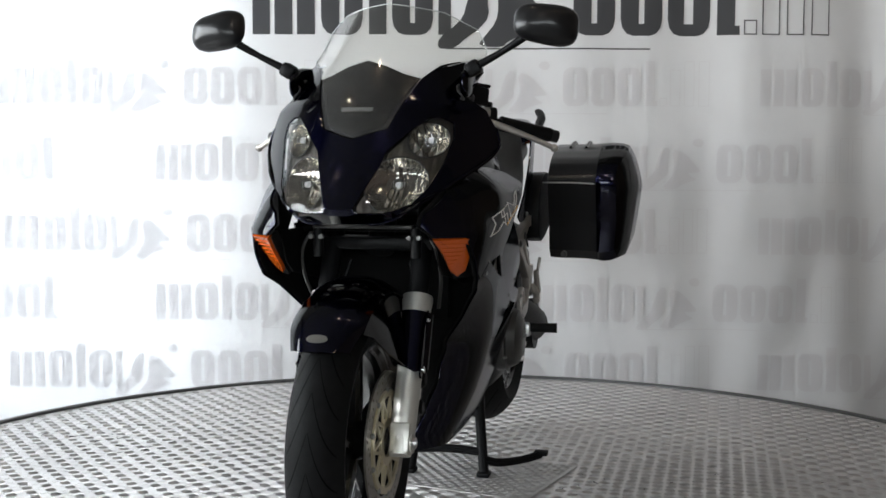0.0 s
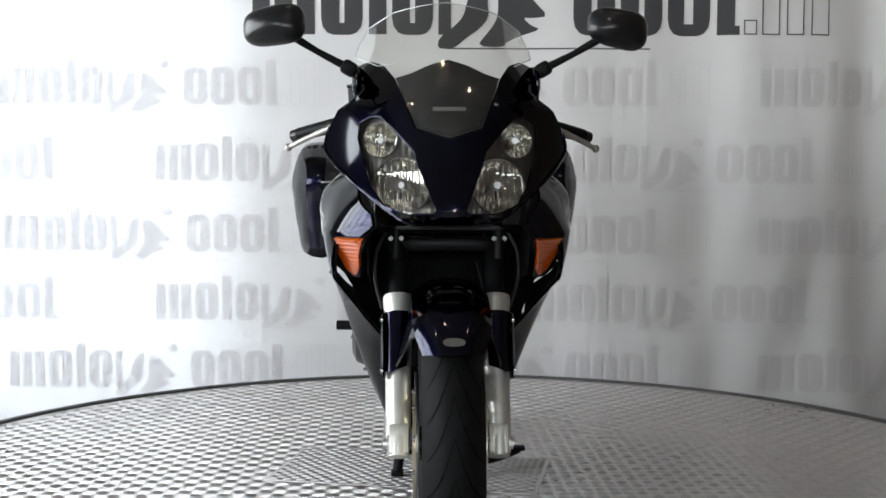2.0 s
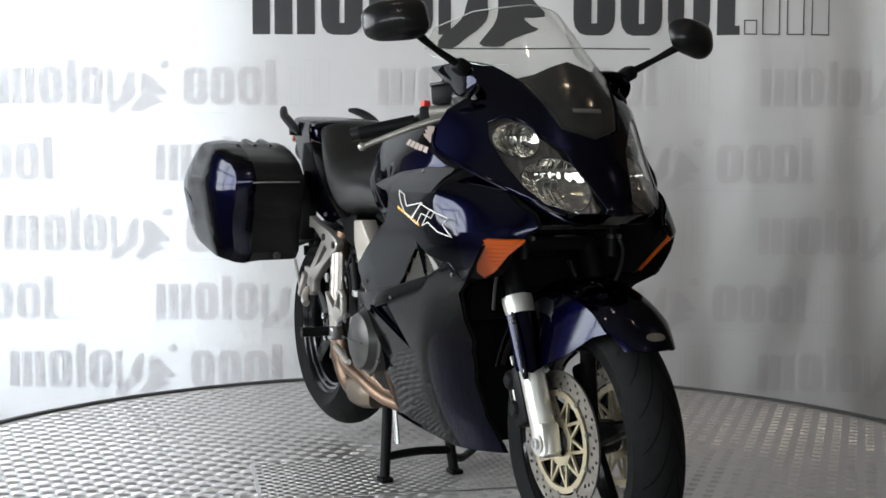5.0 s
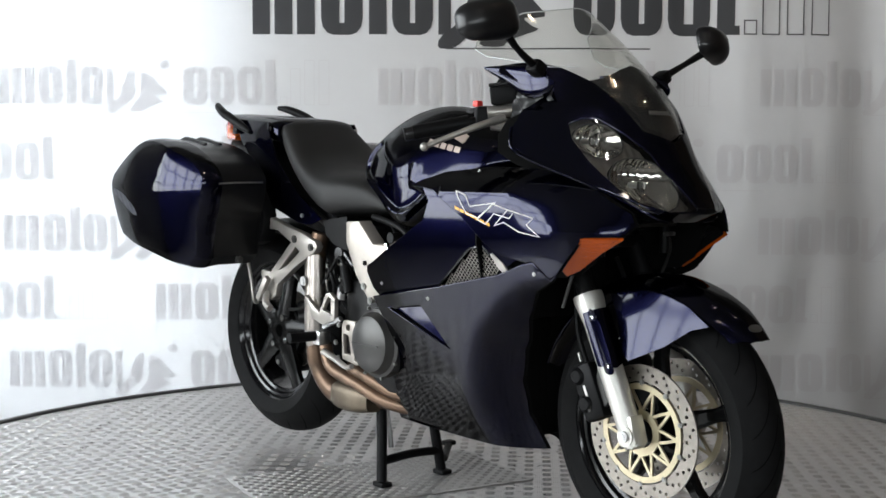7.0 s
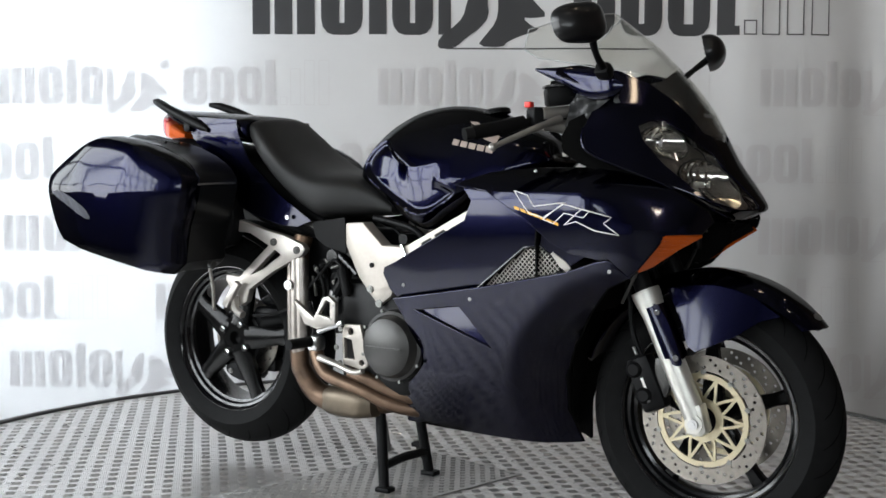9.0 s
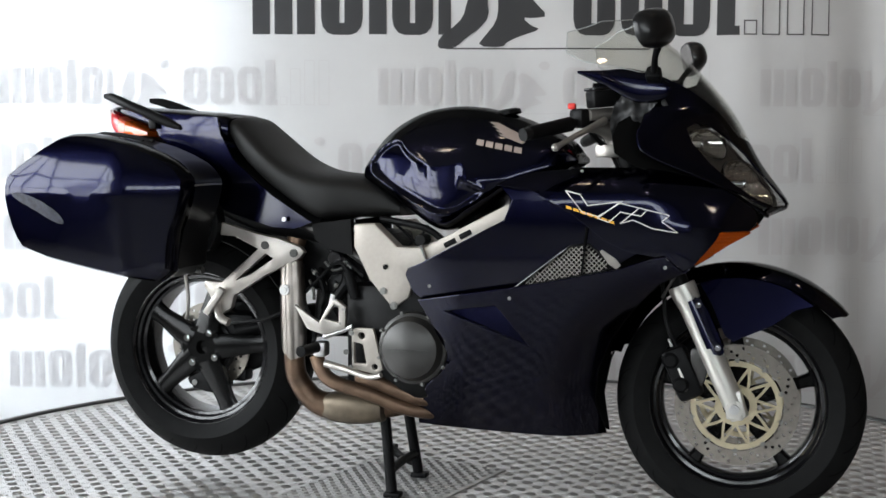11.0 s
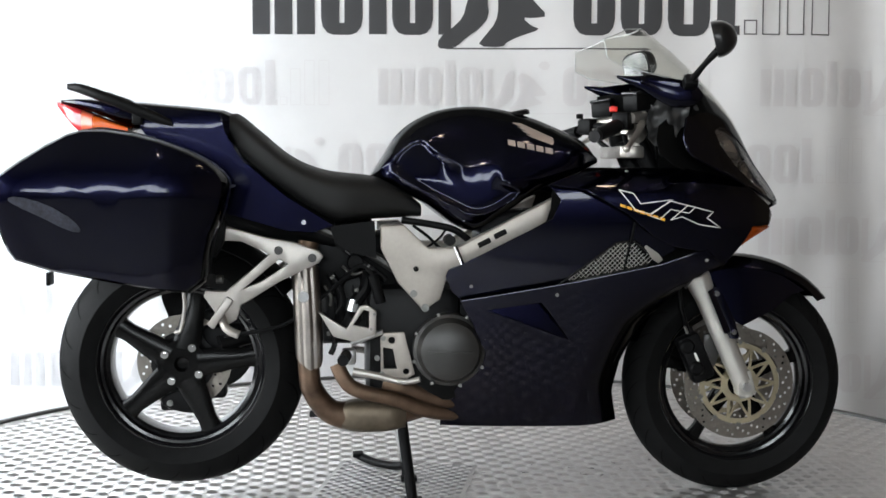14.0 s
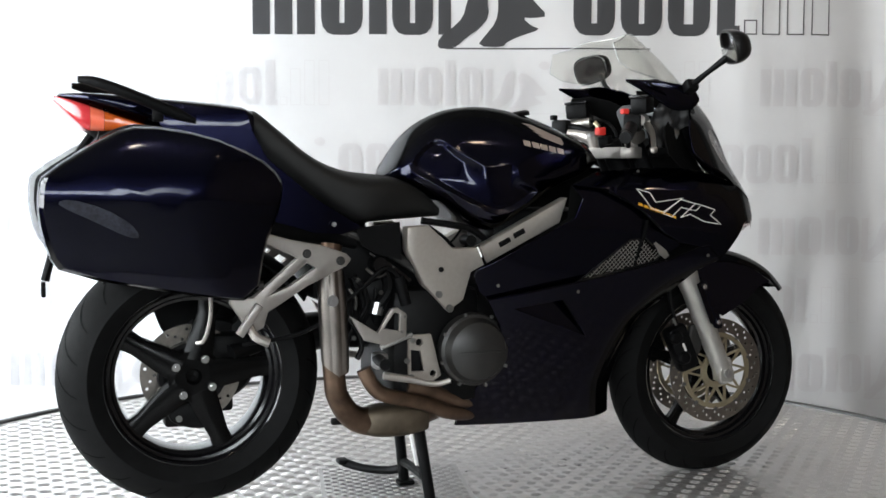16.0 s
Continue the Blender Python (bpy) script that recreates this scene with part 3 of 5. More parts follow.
# fork
fork_dir = Vector((0.133, 0, -0.291)).normalized()
for s in (-1, 1):
    top = Vector((0.625, s * 0.104, 0.578))
    leg = part("fork_leg", tube([top - fork_dir * 0.012, top, top + fork_dir * 0.05, top + fork_dir * 0.22, top + fork_dir * 0.30, top + fork_dir * 0.335], [0.033, 0.034, 0.0275, 0.027, 0.026, 0.022], 20, 1), FORK, bike, "silver lower fork leg")
    part("axle_clamp", rod((FRONT[0], s * 0.088, FRONT[2]), (FRONT[0], s * 0.128, FRONT[2]), 0.021, 20), FORK, leg)
    foot = bevel_flat(slab([(FRONT[0] - 0.027, FRONT[2] + 0.03), (FRONT[0] + 0.012, FRONT[2] + 0.045), (FRONT[0] + 0.028, FRONT[2] - 0.012), (FRONT[0] + 0.018, FRONT[2] - 0.028), (FRONT[0] - 0.018, FRONT[2] - 0.026)], s * 0.082, s * 0.124), 0.004)
    part("axle_block", foot, FORK, leg, "squared silver axle clamp")
    part("axle_nut", bolt((FRONT[0], s * 0.128, FRONT[2]), 0.012, s, 0.006), STEEL, leg)
    part("fork_tube", rod(top - fork_dir * 0.40, top, 0.0215, 20), BLACK, bike, "dark upper fork tube")
    cal = box(0, 0, 0, 0.062, 0.05, 0.13, 0.012, Matrix.Translation((0.625, s * 0.085, 0.372)) @ Matrix.Rotation(radians(-24), 4, "Y"))
    c = part("brake_caliper", cal, BLACK, bike, "black brake caliper")
    for dz in (-0.035, 0.03):
        part("caliper_bolt", bolt((0.62 - 0.4 * dz, s * 0.11, 0.372 + dz), 0.007, s, 0.003), COVER, c)
    part("caliper_script", box(0.625, s * 0.1105, 0.368, 0.006, 0.001, 0.04, 0, Matrix.Translation((0.625, 0, 0.37)) @ Matrix.Rotation(radians(-24), 4, "Y") @ Matrix.Translation((-0.625, 0, -0.37))), WHITEPRINT, c)
    for dx, dz in ((-0.014, 0.032), (0.012, -0.026)):
        part("piston_housing", revolve([(0.0, -0.008), (0.013, -0.008), (0.019, -0.003), (0.021, 0.004), (0.021, 0.02), (0.0, 0.02)] if s < 0 else [(0.0, 0.008), (0.013, 0.008), (0.019, 0.003), (0.021, -0.004), (0.021, -0.02), (0.0, -0.02)], (0.612 + dx, s * 0.109, 0.372 + dz), 24, closed=False), BLACK, c)
    lug = bevel_flat(slab(chaikin([(0.64, 0.43), (0.665, 0.44), (0.69, 0.40), (0.675, 0.34), (0.655, 0.35)], 1), s * 0.088, s * 0.1), 0.003)
    part("caliper_bracket", lug, COVER, c, "cast grey caliper bracket")
    part("bleed_nipple", rod((0.60, s * 0.10, 0.437), (0.592, s * 0.10, 0.455), 0.004, 8), BOLT, c)
    part("brake_hose", tube([(0.61, s * 0.09, 0.43), (0.585, s * 0.095, 0.5), (0.575, s * 0.09, 0.58), (0.55, s * 0.07, 0.66)], 0.006, 8), BLACK, bike)


# front mudguard
def guard(u, v):
    """u: angle round the wheel in radians, v: across."""
    r = 0.327 + 0.012 * math.cos(u - 1.6)
    w = 0.074 * (1 if u > 1.0 else 0.62 + 0.38 * (u - 0.68) / 0.32)
    y = v * w
    drop = 0.03 * abs(v) ** 3
    return (FRONT[0] + (r - drop) * math.cos(u), y, FRONT[2] + (r - drop) * math.sin(u))


mg = part("front_mudguard", shell([(0.73, -0.6), (0.79, -1), (2.75, -1), (2.85, 0), (2.75, 1), (0.79, 1), (0.73, 0.6), (0.72, 0)], guard, 0.004, 0.09), PAINT, bike, "painted blue front mudguard")
ov = part("mudguard_badge", shell(chaikin([(0.81, -0.4), (0.838, -0.24), (0.838, 0.24), (0.81, 0.4), (0.782, 0.24), (0.782, -0.24)], 2), lambda u, v: tuple(Vector(guard(u, v)) + Vector((0.002, 0, 0.002))), 0.002, 0.03), BOLT, mg, "small oval badge")
for s in (-1, 1):
    tri = [(0.66, 0.592), (0.70, 0.606), (0.80, 0.606), (0.87, 0.582), (0.925, 0.546), (0.885, 0.535), (0.83, 0.497), (0.745, 0.458), (0.725, 0.47), (0.69, 0.545)]
    bm = shell(tri, lambda u, v: (u, -(0.071 + 0.26 * max(0.0, 0.312 - math.hypot(u - FRONT[0], v - FRONT[2]))), v), 0.004, 0.014)
    part("mudguard_side", bm if s < 0 else mirrored(bm), PAINT, mg)
    cov = chaikin([(0.647, 0.565), (0.676, 0.558), (0.728, 0.44), (0.722, 0.425), (0.695, 0.43)], 1)
    bm = shell(cov, lambda u, v: (u, -0.138 + 3.0 * (u - 0.69 + 0.42 * (v - 0.5)) ** 2 * 4, v), 0.004, 0.012)
    fc = part("fork_cover", bm if s < 0 else mirrored(bm), PAINT, mg)
    fwd, top = Vector((-fork_dir.z, 0, fork_dir.x)), Vector((0.625, s * 0.104, 0.578))
    wrap = shell([(-0.6, 0.03), (1.5, 0.03), (1.6, 0.15), (0.5, 0.165), (-0.5, 0.15)], lambda a, d: tuple(top + fork_dir * d + fwd * (0.037 * math.cos(a)) + Vector((0, s * 0.037 * math.sin(a), 0))), 0.003, 0.03)
    part("fork_shield", wrap, PAINT, mg, "painted blue fork shield", 60)
    for x, z in ((0.665, 0.545), (0.712, 0.445)):
        part("cover_bolt", bolt((x, s * 0.137, z), 0.007, s, 0.004), CHROME, fc)

# ---- fairing ----
W_Z = table([(0.19, 0.098), (0.27, 0.138), (0.35, 0.172), (0.47, 0.211), (0.6, 0.246), (0.7, 0.270), (0.78, 0.278), (0.812, 0.274), (0.832, 0.260), (0.855, 0.234), (0.875, 0.205)])
EDGE_X = table([(0.196, 0.43), (0.284, 0.408), (0.368, 0.42), (0.45, 0.455), (0.532, 0.518), (0.60, 0.585), (0.64, 0.65)])
W_X = table([(-0.12, 0.9), (0.0, 0.96), (0.1, 1.0), (0.45, 1.0), (0.55, 0.99), (0.62, 0.97), (0.66, 0.95), (0.70, 0.905), (0.74, 0.815), (0.78, 0.68), (0.80, 0.58), (0.87, 0.3)])


def flank(x, z, sink=0.0):
    tuck = 1 - 0.2 * max(0.0, min(1.0, (z - 0.735) / 0.09)) * max(0.0, min(1.0, (x - 0.56) / 0.14))
    low = max(0.0, min(1.0, (0.63 - z) / 0.16))
    turn = 0.075 * low * max(0.0, 1 - (EDGE_X(z) - x) / 0.13) ** 2
    return (x, -(W_Z(z) * W_X(x) * tuck - turn - sink), z)


def inset(x, z, sink=0.0):
    """The set-back middle panel, which leans a little outwards."""
    a, b = flank(x, z)[1] + 0.014, -(0.219 + 0.16 * (z - 0.56) - 0.9 * max(0.0, z - 0.68) ** 2)
    return (x, (a + b + math.sqrt((a - b) ** 2 + 0.014 ** 2)) / 2 + sink, z)


UPPER = [(0.198, 0.828), (0.28, 0.858), (0.40, 0.870), (0.54, 0.870), (0.60, 0.862), (0.70, 0.836), (0.79, 0.775), (0.80, 0.75), (0.783, 0.725), (0.724, 0.724), (0.70, 0.69), (0.662, 0.645), (0.64, 0.632), (0.60, 0.668),
         (0.579, 0.664), (0.51, 0.676), (0.459, 0.702), (0.393, 0.757), (0.29, 0.815)]
MIDDLE = [(0.205, 0.826), (0.26, 0.826), (0.40, 0.765), (0.47, 0.71), (0.53, 0.668), (0.47, 0.632), (0.26, 0.578), (0.0, 0.535), (-0.03, 0.56), (-0.047, 0.6), (-0.04, 0.617), (-0.005, 0.631), (0.214, 0.743), (0.234, 0.79)]
LOWER = [(0.60, 0.666), (0.64, 0.63), (0.658, 0.642), (0.645, 0.628), (0.585, 0.600), (0.518, 0.532), (0.455, 0.45), (0.42, 0.368), (0.408, 0.284), (0.43, 0.196), (0.213, 0.196), (0.0, 0.201), (-0.05, 0.203),
         (-0.045, 0.25), (-0.01, 0.315), (0.04, 0.36), (0.05, 0.395), (0.024, 0.476), (-0.012, 0.54), (0.007, 0.543), (0.263, 0.586), (0.488, 0.632), (0.572, 0.661)]
VENT = [(0.235, 0.578), (0.375, 0.684), (0.42, 0.69), (0.475, 0.645), (0.458, 0.627)]
SCOOP = [(0.06, 0.516), (0.19, 0.535), (0.21, 0.512), (0.266, 0.438)]
upper = both("upper_fairing", bevel_flat(shell(UPPER, lambda x, z: flank(x, z), 0.006, 0.018), 0.0018), PAINT, bike, "", 20)
mid = both("inner_fairing", bevel_flat(shell(MIDDLE, lambda x, z: inset(x, z), 0.005, 0.018, [VENT]), 0.0015), PAINT, bike, "", 20)
low = both("lower_fairing", bevel_flat(shell(LOWER, lambda x, z: flank(x, z), 0.006, 0.018, [SCOOP]), 0.0018), PAINT, bike, "", 20)
both("scoop_floor", shell([(0.05, 0.51), (0.19, 0.545), (0.22, 0.515), (0.275, 0.43)], lambda x, z: flank(x, z, 0.004 + 0.08 * (x - 0.05) + 0.36 * (z - 0.48)), 0.003, 0.02), PAINT, bike)


def mesh_grille():
    bm = bmesh.new()
    for k in range(26):
        for s in (-1, 1):
            a = Vector((0.22 + 0.012 * k, 0.57))
            line = [a + Vector((s * 0.006 * i, 0.0062 * i)) for i in range(24)]
            run = []
            for p in line:
                if inside(p.x, p.y, VENT):
                    run.append(inset(p.x, p.y, 0.008 + s * 0.0008))
                elif len(run) > 1:
                    break
            if len(run) > 1:
                tube(run, 0.0011, 4, 1, bm)
    return bm


both("vent_grille", mesh_grille(), ALU, bike, "silver diamond mesh over the vent")
# black sheet behind the mesh, coloured as the shade in the vent
both("vent_shade_backing", shell(VENT, lambda x, z: inset(x, z, 0.03), 0.003, 0.04), VOID, bike)
both("vent_rim", tube([inset(x, z, 0.001) for x, z in resample(VENT + VENT[:1], 0.03)], 0.0032, 8, 1), BLACKGLOSS, bike)
both("vent_trim", shell(chaikin([(0.435, 0.688), (0.50, 0.645), (0.478, 0.628)], 1), lambda x, z: inset(x, z, -0.003), 0.004, 0.02), ALU, bike)
for x, z in ((0.60, 0.641), (0.017, 0.575), (0.228, 0.555), (0.40, 0.86)):
    for s in (-1, 1):
        p = inset(x, z) if x < 0.1 else flank(x, z)
        part("fairing_screw", bolt((x, p[1] if s < 0 else -p[1], z), 0.0045, s, 0.0015), BOLT, upper[0] if s < 0 else upper[1])

# nose cowl
X_C = table([(0.745, 0.80), (0.757, 0.825), (0.775, 0.861), (0.807, 0.848), (0.881, 0.795), (1.021, 0.715), (1.146, 0.60), (1.245, 0.475)])


def nose(y, z, sink=0.0):
    k = 3.3 + (max(0.0, z - 1.0) / 0.13) * 2.6
    return (X_C(z) - min(k, 6.2) * y * y - sink, y, z)


COWL = [(0, 0.752), (0.05, 0.754), (0.10, 0.764), (0.195, 0.834), (0.25, 0.885), (0.266, 0.915), (0.258, 0.956), (0.238, 0.994), (0.185, 1.03), (0.205, 1.06), (0.212, 1.083), (0.20, 1.098), (0.165, 1.104), (0.138, 1.092),
        (0.113, 1.058), (0.07, 0.947), (0, 0.925)]
cowl_line = COWL + [(-a, b) for a, b in reversed(COWL[1:-1])]
LAMP = [(0.187, 0.962), (0.165, 0.974), (0.143, 0.972), (0.11, 0.94), (0.074, 0.899), (0.066, 0.87), (0.03, 0.785), (0.035, 0.776), (0.086, 0.775), (0.135, 0.795), (0.16, 0.83), (0.178, 0.88), (0.19, 0.93)]
lamp_r = LAMP
lamp_l = [(-a, b) for a, b in LAMP]
cowl = part("nose_cowl", bevel_flat(shell(cowl_line, lambda y, z: nose(y, z), 0.006, 0.014, [lamp_r, lamp_l]), 0.0018), PAINT, bike, "", 20)
for s in (-1, 1):
    part("cowl_lip", tube([nose(s * y, z, 0.001) for y, z in ((0.05, 0.754), (0.10, 0.764), (0.195, 0.834), (0.25, 0.885), (0.266, 0.915), (0.258, 0.956))], [0.003, 0.0045, 0.0045, 0.0045, 0.004, 0.002], 10, 3), PAINT, cowl)
for s, lp in ((1, lamp_r), (-1, lamp_l)):
    hl = part("headlight", shell(lp, lambda y, z: nose(y, z, 0.002), 0.002, 0.02), LENS, cowl, "clear headlight lens")
    hl.visible_shadow = False
    tray = shell(lp, lambda y, z: nose(y, z, 0.026 + 0.0015 * math.sin(y * 500)), 0.002, 0.004, [circle(s * 0.098, 0.832, 0.0565, 30), circle(s * 0.143, 0.925, 0.0365, 24)])
    part("reflector_tray", tray, TRAY, hl)
    for y, z, r in ((0.098, 0.832, 0.056), (0.143, 0.925, 0.036)):
        x0 = nose(y, z)[0] - 0.068
        bm = bmesh.new()
        rings = []
        for i in range(12):
            f = i / 11
            rr = r * (0.12 + 0.88 * f)
            ring = []
            for q in range(96):
                a = 2 * math.pi * q / 96
                yy, zz = s * y + rr * math.cos(a), z + rr * math.sin(a)
                ring.append(bm.verts.new((nose(yy, zz)[0] - 0.02 - 0.048 * (1 - f * f) + 0.0018 * math.sin(yy * 2 * math.pi / 0.0125), yy, zz)))
            rings.append(ring)
        for a, b in zip(rings, rings[1:]):
            for q in range(96):
                bm.faces.new((a[q], a[(q + 1) % 96], b[(q + 1) % 96], b[q]))
        bm.faces.new(rings[0])
        part("lamp_bezel", tube([nose(s * y + (r + 0.001) * math.cos(k * math.pi / 18), z + (r + 0.001) * math.sin(k * math.pi / 18), 0.019) for k in range(37)], 0.0016, 6, 1), COVER, hl)
        part("reflector", bm, REFLECT, hl, "", 60)
        part("bulb", rod((x0, s * y, z), (x0 + 0.03, s * y, z), 0.0065, 14), STEEL, hl)
        part("bulb_cap", revolve([(0, 0)] * 0 + [(0.0105, -0.002), (0.013, -0.002), (0.013, 0.002), (0.0105, 0.002)], (0, 0, 0), 20), CHROME, hl).matrix_local = pose(x0 + 0.032, s * y, z, 0, 0, 90)
# dark panel below the screen
SM = [(0, 0.927), (0.068, 0.948), (0.111, 1.058), (0.08, 1.066), (0.04, 1.084), (0.0, 1.096)]
part("smoked_panel", shell(SM + [(-a, b) for a, b in reversed(SM[1:-1])], lambda y, z: nose(y, z, 0.006), 0.003, 0.02), SMOKE, cowl, "smoked dark panel below the screen")
SC = [(0, 0.935), (0.06, 0.953), (0.106, 1.055), (0.15, 1.09), (0.203, 1.12), (0.203, 1.14), (0.178, 1.19), (0.115, 1.222), (0, 1.237)]
SCREEN = SC + [(-a, b) for a, b in reversed(SC[1:-1])]
ws = part("windscreen", shell(SCREEN, lambda y, z: nose(y, z, -0.001), 0.003, 0.02), CLEAR, bike, "clear bubble windscreen")
ws.visible_shadow = False
# thin pale tube painted as the bright rim highlight of the screen
part("screen_edge_highlight", tube([nose(y, z, 0.0005) for y, z in resample(SC[3:] + [(-a, b) for a, b in reversed(SC[3:-1])], 0.02)[:-12]], 0.0013, 6, 1), EDGE, ws, "pale line drawn as the highlight along the screen edge")
part("screen_script", shell([(-0.034, 0.984), (0.034, 0.984), (0.034, 0.992), (-0.034, 0.992)], lambda y, z: nose(y, z, 0.004), 0.001, 0.02), GREYPRINT, cowl, "small grey printed bar")


# near-black sheets behind the panels, which put the hollows' shade into colour
for outline, cut, nm in ((LOWER, [SCOOP], "lower_shade_lining"), (UPPER, [], "upper_shade_lining")):
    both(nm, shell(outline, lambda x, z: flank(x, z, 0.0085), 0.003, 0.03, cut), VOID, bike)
both("inner_shade_lining", shell([(0.22, 0.82), (0.40, 0.765), (0.53, 0.668), (0.47, 0.632), (0.26, 0.578), (0.0, 0.537), (-0.03, 0.6), (0.214, 0.74)], lambda x, z: inset(x, z, 0.04), 0.003, 0.04), VOID, bike)
part("nose_shade_lining", shell([(a * 0.93, 0.757 + (b - 0.752) * 0.9) for a, b in cowl_line], lambda y, z: nose(y, z, 0.1), 0.003, 0.03), VOID, cowl)
# added black fillers that keep the nose and wheel well in shade
part("inner_shade_panel", box(0.45, 0, 0.63, 0.02, 0.27, 0.22, 0.004), VOID, bike)
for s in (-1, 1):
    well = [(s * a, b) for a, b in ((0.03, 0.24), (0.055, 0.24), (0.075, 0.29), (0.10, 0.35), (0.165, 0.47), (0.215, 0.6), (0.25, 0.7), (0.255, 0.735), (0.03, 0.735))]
    part("shade_bulkhead", shell(well, lambda y, z: (0.37 + 0.16 * max(0.0, z - 0.42), y, z), 0.004, 0.05), VOID, bike)
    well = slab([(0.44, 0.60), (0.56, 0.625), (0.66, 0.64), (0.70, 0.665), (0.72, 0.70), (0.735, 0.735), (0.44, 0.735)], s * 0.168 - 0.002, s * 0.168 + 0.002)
    part("wheel_well_shade", well, VOID, bike)
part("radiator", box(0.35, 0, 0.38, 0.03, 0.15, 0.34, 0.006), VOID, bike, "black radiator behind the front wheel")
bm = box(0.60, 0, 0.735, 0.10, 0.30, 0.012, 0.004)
part("nose_shade_floor", bm, VOID, bike)
part("lamp_bracket", box(0.688, 0, 0.742, 0.014, 0.22, 0.008, 0.002), COVER, bike, "dark grey bracket under the headlights")
for s in (-1, 1):
    lug = part("bracket_lug", rod((0.66, s * 0.109, 0.74), (0.66, s * 0.109, 0.675), 0.011, 12), ENGINE, bike)
    bm = bmesh.new()
    for dy in (-0.011, 0.011):
        rod((0.668, s * 0.109 + dy, 0.719), (0.68, s * 0.109 + dy, 0.719), 0.005, 10, bm)
    part("lug_bolt", bm, BOLT, lug)
    part("cable", tube([(0.64, s * 0.13, 0.73), (0.645, s * 0.15, 0.69), (0.62, s * 0.155, 0.63), (0.58, s * 0.14, 0.56)], 0.004, 8), COVER, bike)

# front turn signals
IND = [(0.178, 0.720), (0.238, 0.721), (0.233, 0.69), (0.214, 0.65), (0.197, 0.637), (0.188, 0.65), (0.186, 0.69)]
sig = lambda y, z, d=0.0: (0.785 - d - 1.11 * (abs(y) - 0.178) - (0.72 - z) * 1.42, y, z)
for s in (-1, 1):
    ts = part("turn_signal", shell([(s * a, b) for a, b in IND], lambda y, z: sig(y, z), 0.012, 0.01), AMBER, bike, "amber front turn signal")
    bm = bmesh.new()
    for k in range(7):
        z = 0.712 - 0.009 * k
        y0, y1 = 0.187, 0.232 - 0.004 * k - 0.0006 * k * k
        tube([Vector(sig(s * y0, z)), Vector(sig(s * y1, z))], 0.0012, 5, 1, bm)
    part("lens_ribs", bm, AMBER, ts)
    back = ((0.17, 0.722), (0.242, 0.722), (0.242, 0.69), (0.237, 0.655), (0.212, 0.632), (0.186, 0.632), (0.18, 0.69))
    part("signal_housing", shell([(s * a, b) for a, b in back], lambda y, z: sig(y, z, 0.016), 0.02, 0.03), BLACK, bike)

# tank
T_TOP = table([(-0.225, 0.85), (-0.208, 0.878), (-0.156, 0.957), (-0.082, 1.006), (0.0, 1.026), (0.08, 1.026), (0.17, 1.008), (0.26, 0.974), (0.33, 0.938), (0.358, 0.90)])
T_BOT = table([(-0.225, 0.845), (-0.205, 0.838), (-0.106, 0.785), (0.021, 0.708), (0.11, 0.75), (0.2, 0.81), (0.33, 0.865), (0.358, 0.88)])
T_W = table([(-0.225, 0.04), (-0.2, 0.10), (-0.13, 0.145), (0.0, 0.175), (0.1, 0.18), (0.2, 0.165), (0.30, 0.14), (0.358, 0.09)])
KNEE = chaikin([(-0.10, 0.947), (-0.065, 0.905), (0.02, 0.858), (0.135, 0.818), (0.143, 0.80), (0.042, 0.741), (-0.035, 0.777), (-0.145, 0.838), (-0.185, 0.868), (-0.155, 0.915)], 2)


def seg_dist(x, z, poly):
    best = 9.0
    for i in range(len(poly)):
        a, b = poly[i], poly[(i + 1) % len(poly)]
        dx, dz = b[0] - a[0], b[1] - a[1]
        t = max(0.0, min(1.0, ((x - a[0]) * dx + (z - a[1]) * dz) / (dx * dx + dz * dz + 1e-12)))
        best = min(best, math.hypot(x - a[0] - t * dx, z - a[1] - t * dz))
    return best


def tank_lean(z):
    """The tank's upper half leans inwards above its widest line."""
    return 1 - 1.8 * max(0.0, z - 0.84)


def tank_shape(x, y, z):
    y *= tank_lean(z)
    d = seg_dist(x, z, KNEE)
    if inside(x, z, KNEE):
        k = min(1.0, d / 0.014)
        y -= math.copysign(0.011 * k * k * (3 - 2 * k), y)
    elif d < 0.012:
        y += math.copysign(0.003 * (1 - d / 0.012), y)
    return (x, y, z)


def tank_y(x, z, p=2.05):
    zc, h = (T_TOP(x) + T_BOT(x)) / 2, (T_TOP(x) - T_BOT(x)) / 2
    return tank_lean(z) * T_W(x) * max(0.0, 1 - min(1.0, abs((z - zc) / h)) ** p) ** (1 / p)


tank = part("fuel_tank", loft(-0.225, 0.358, T_TOP, T_BOT, T_W, 2.05, 130, 200, tank_shape, 0.0, 6.0), PAINT, bike, "glossy dark blue fuel tank", 60)
part("filler_cap", revolve([(0.0, 0.004), (0.035, 0.004), (0.042, 0.0), (0.042, -0.01)], (0, 0, 0), 32, closed=False), ENGINE, tank).matrix_local = pose(0.15, 0, 1.012, 90, 0, 0) @ pose(0, 0, 0, 0, 0, 12)
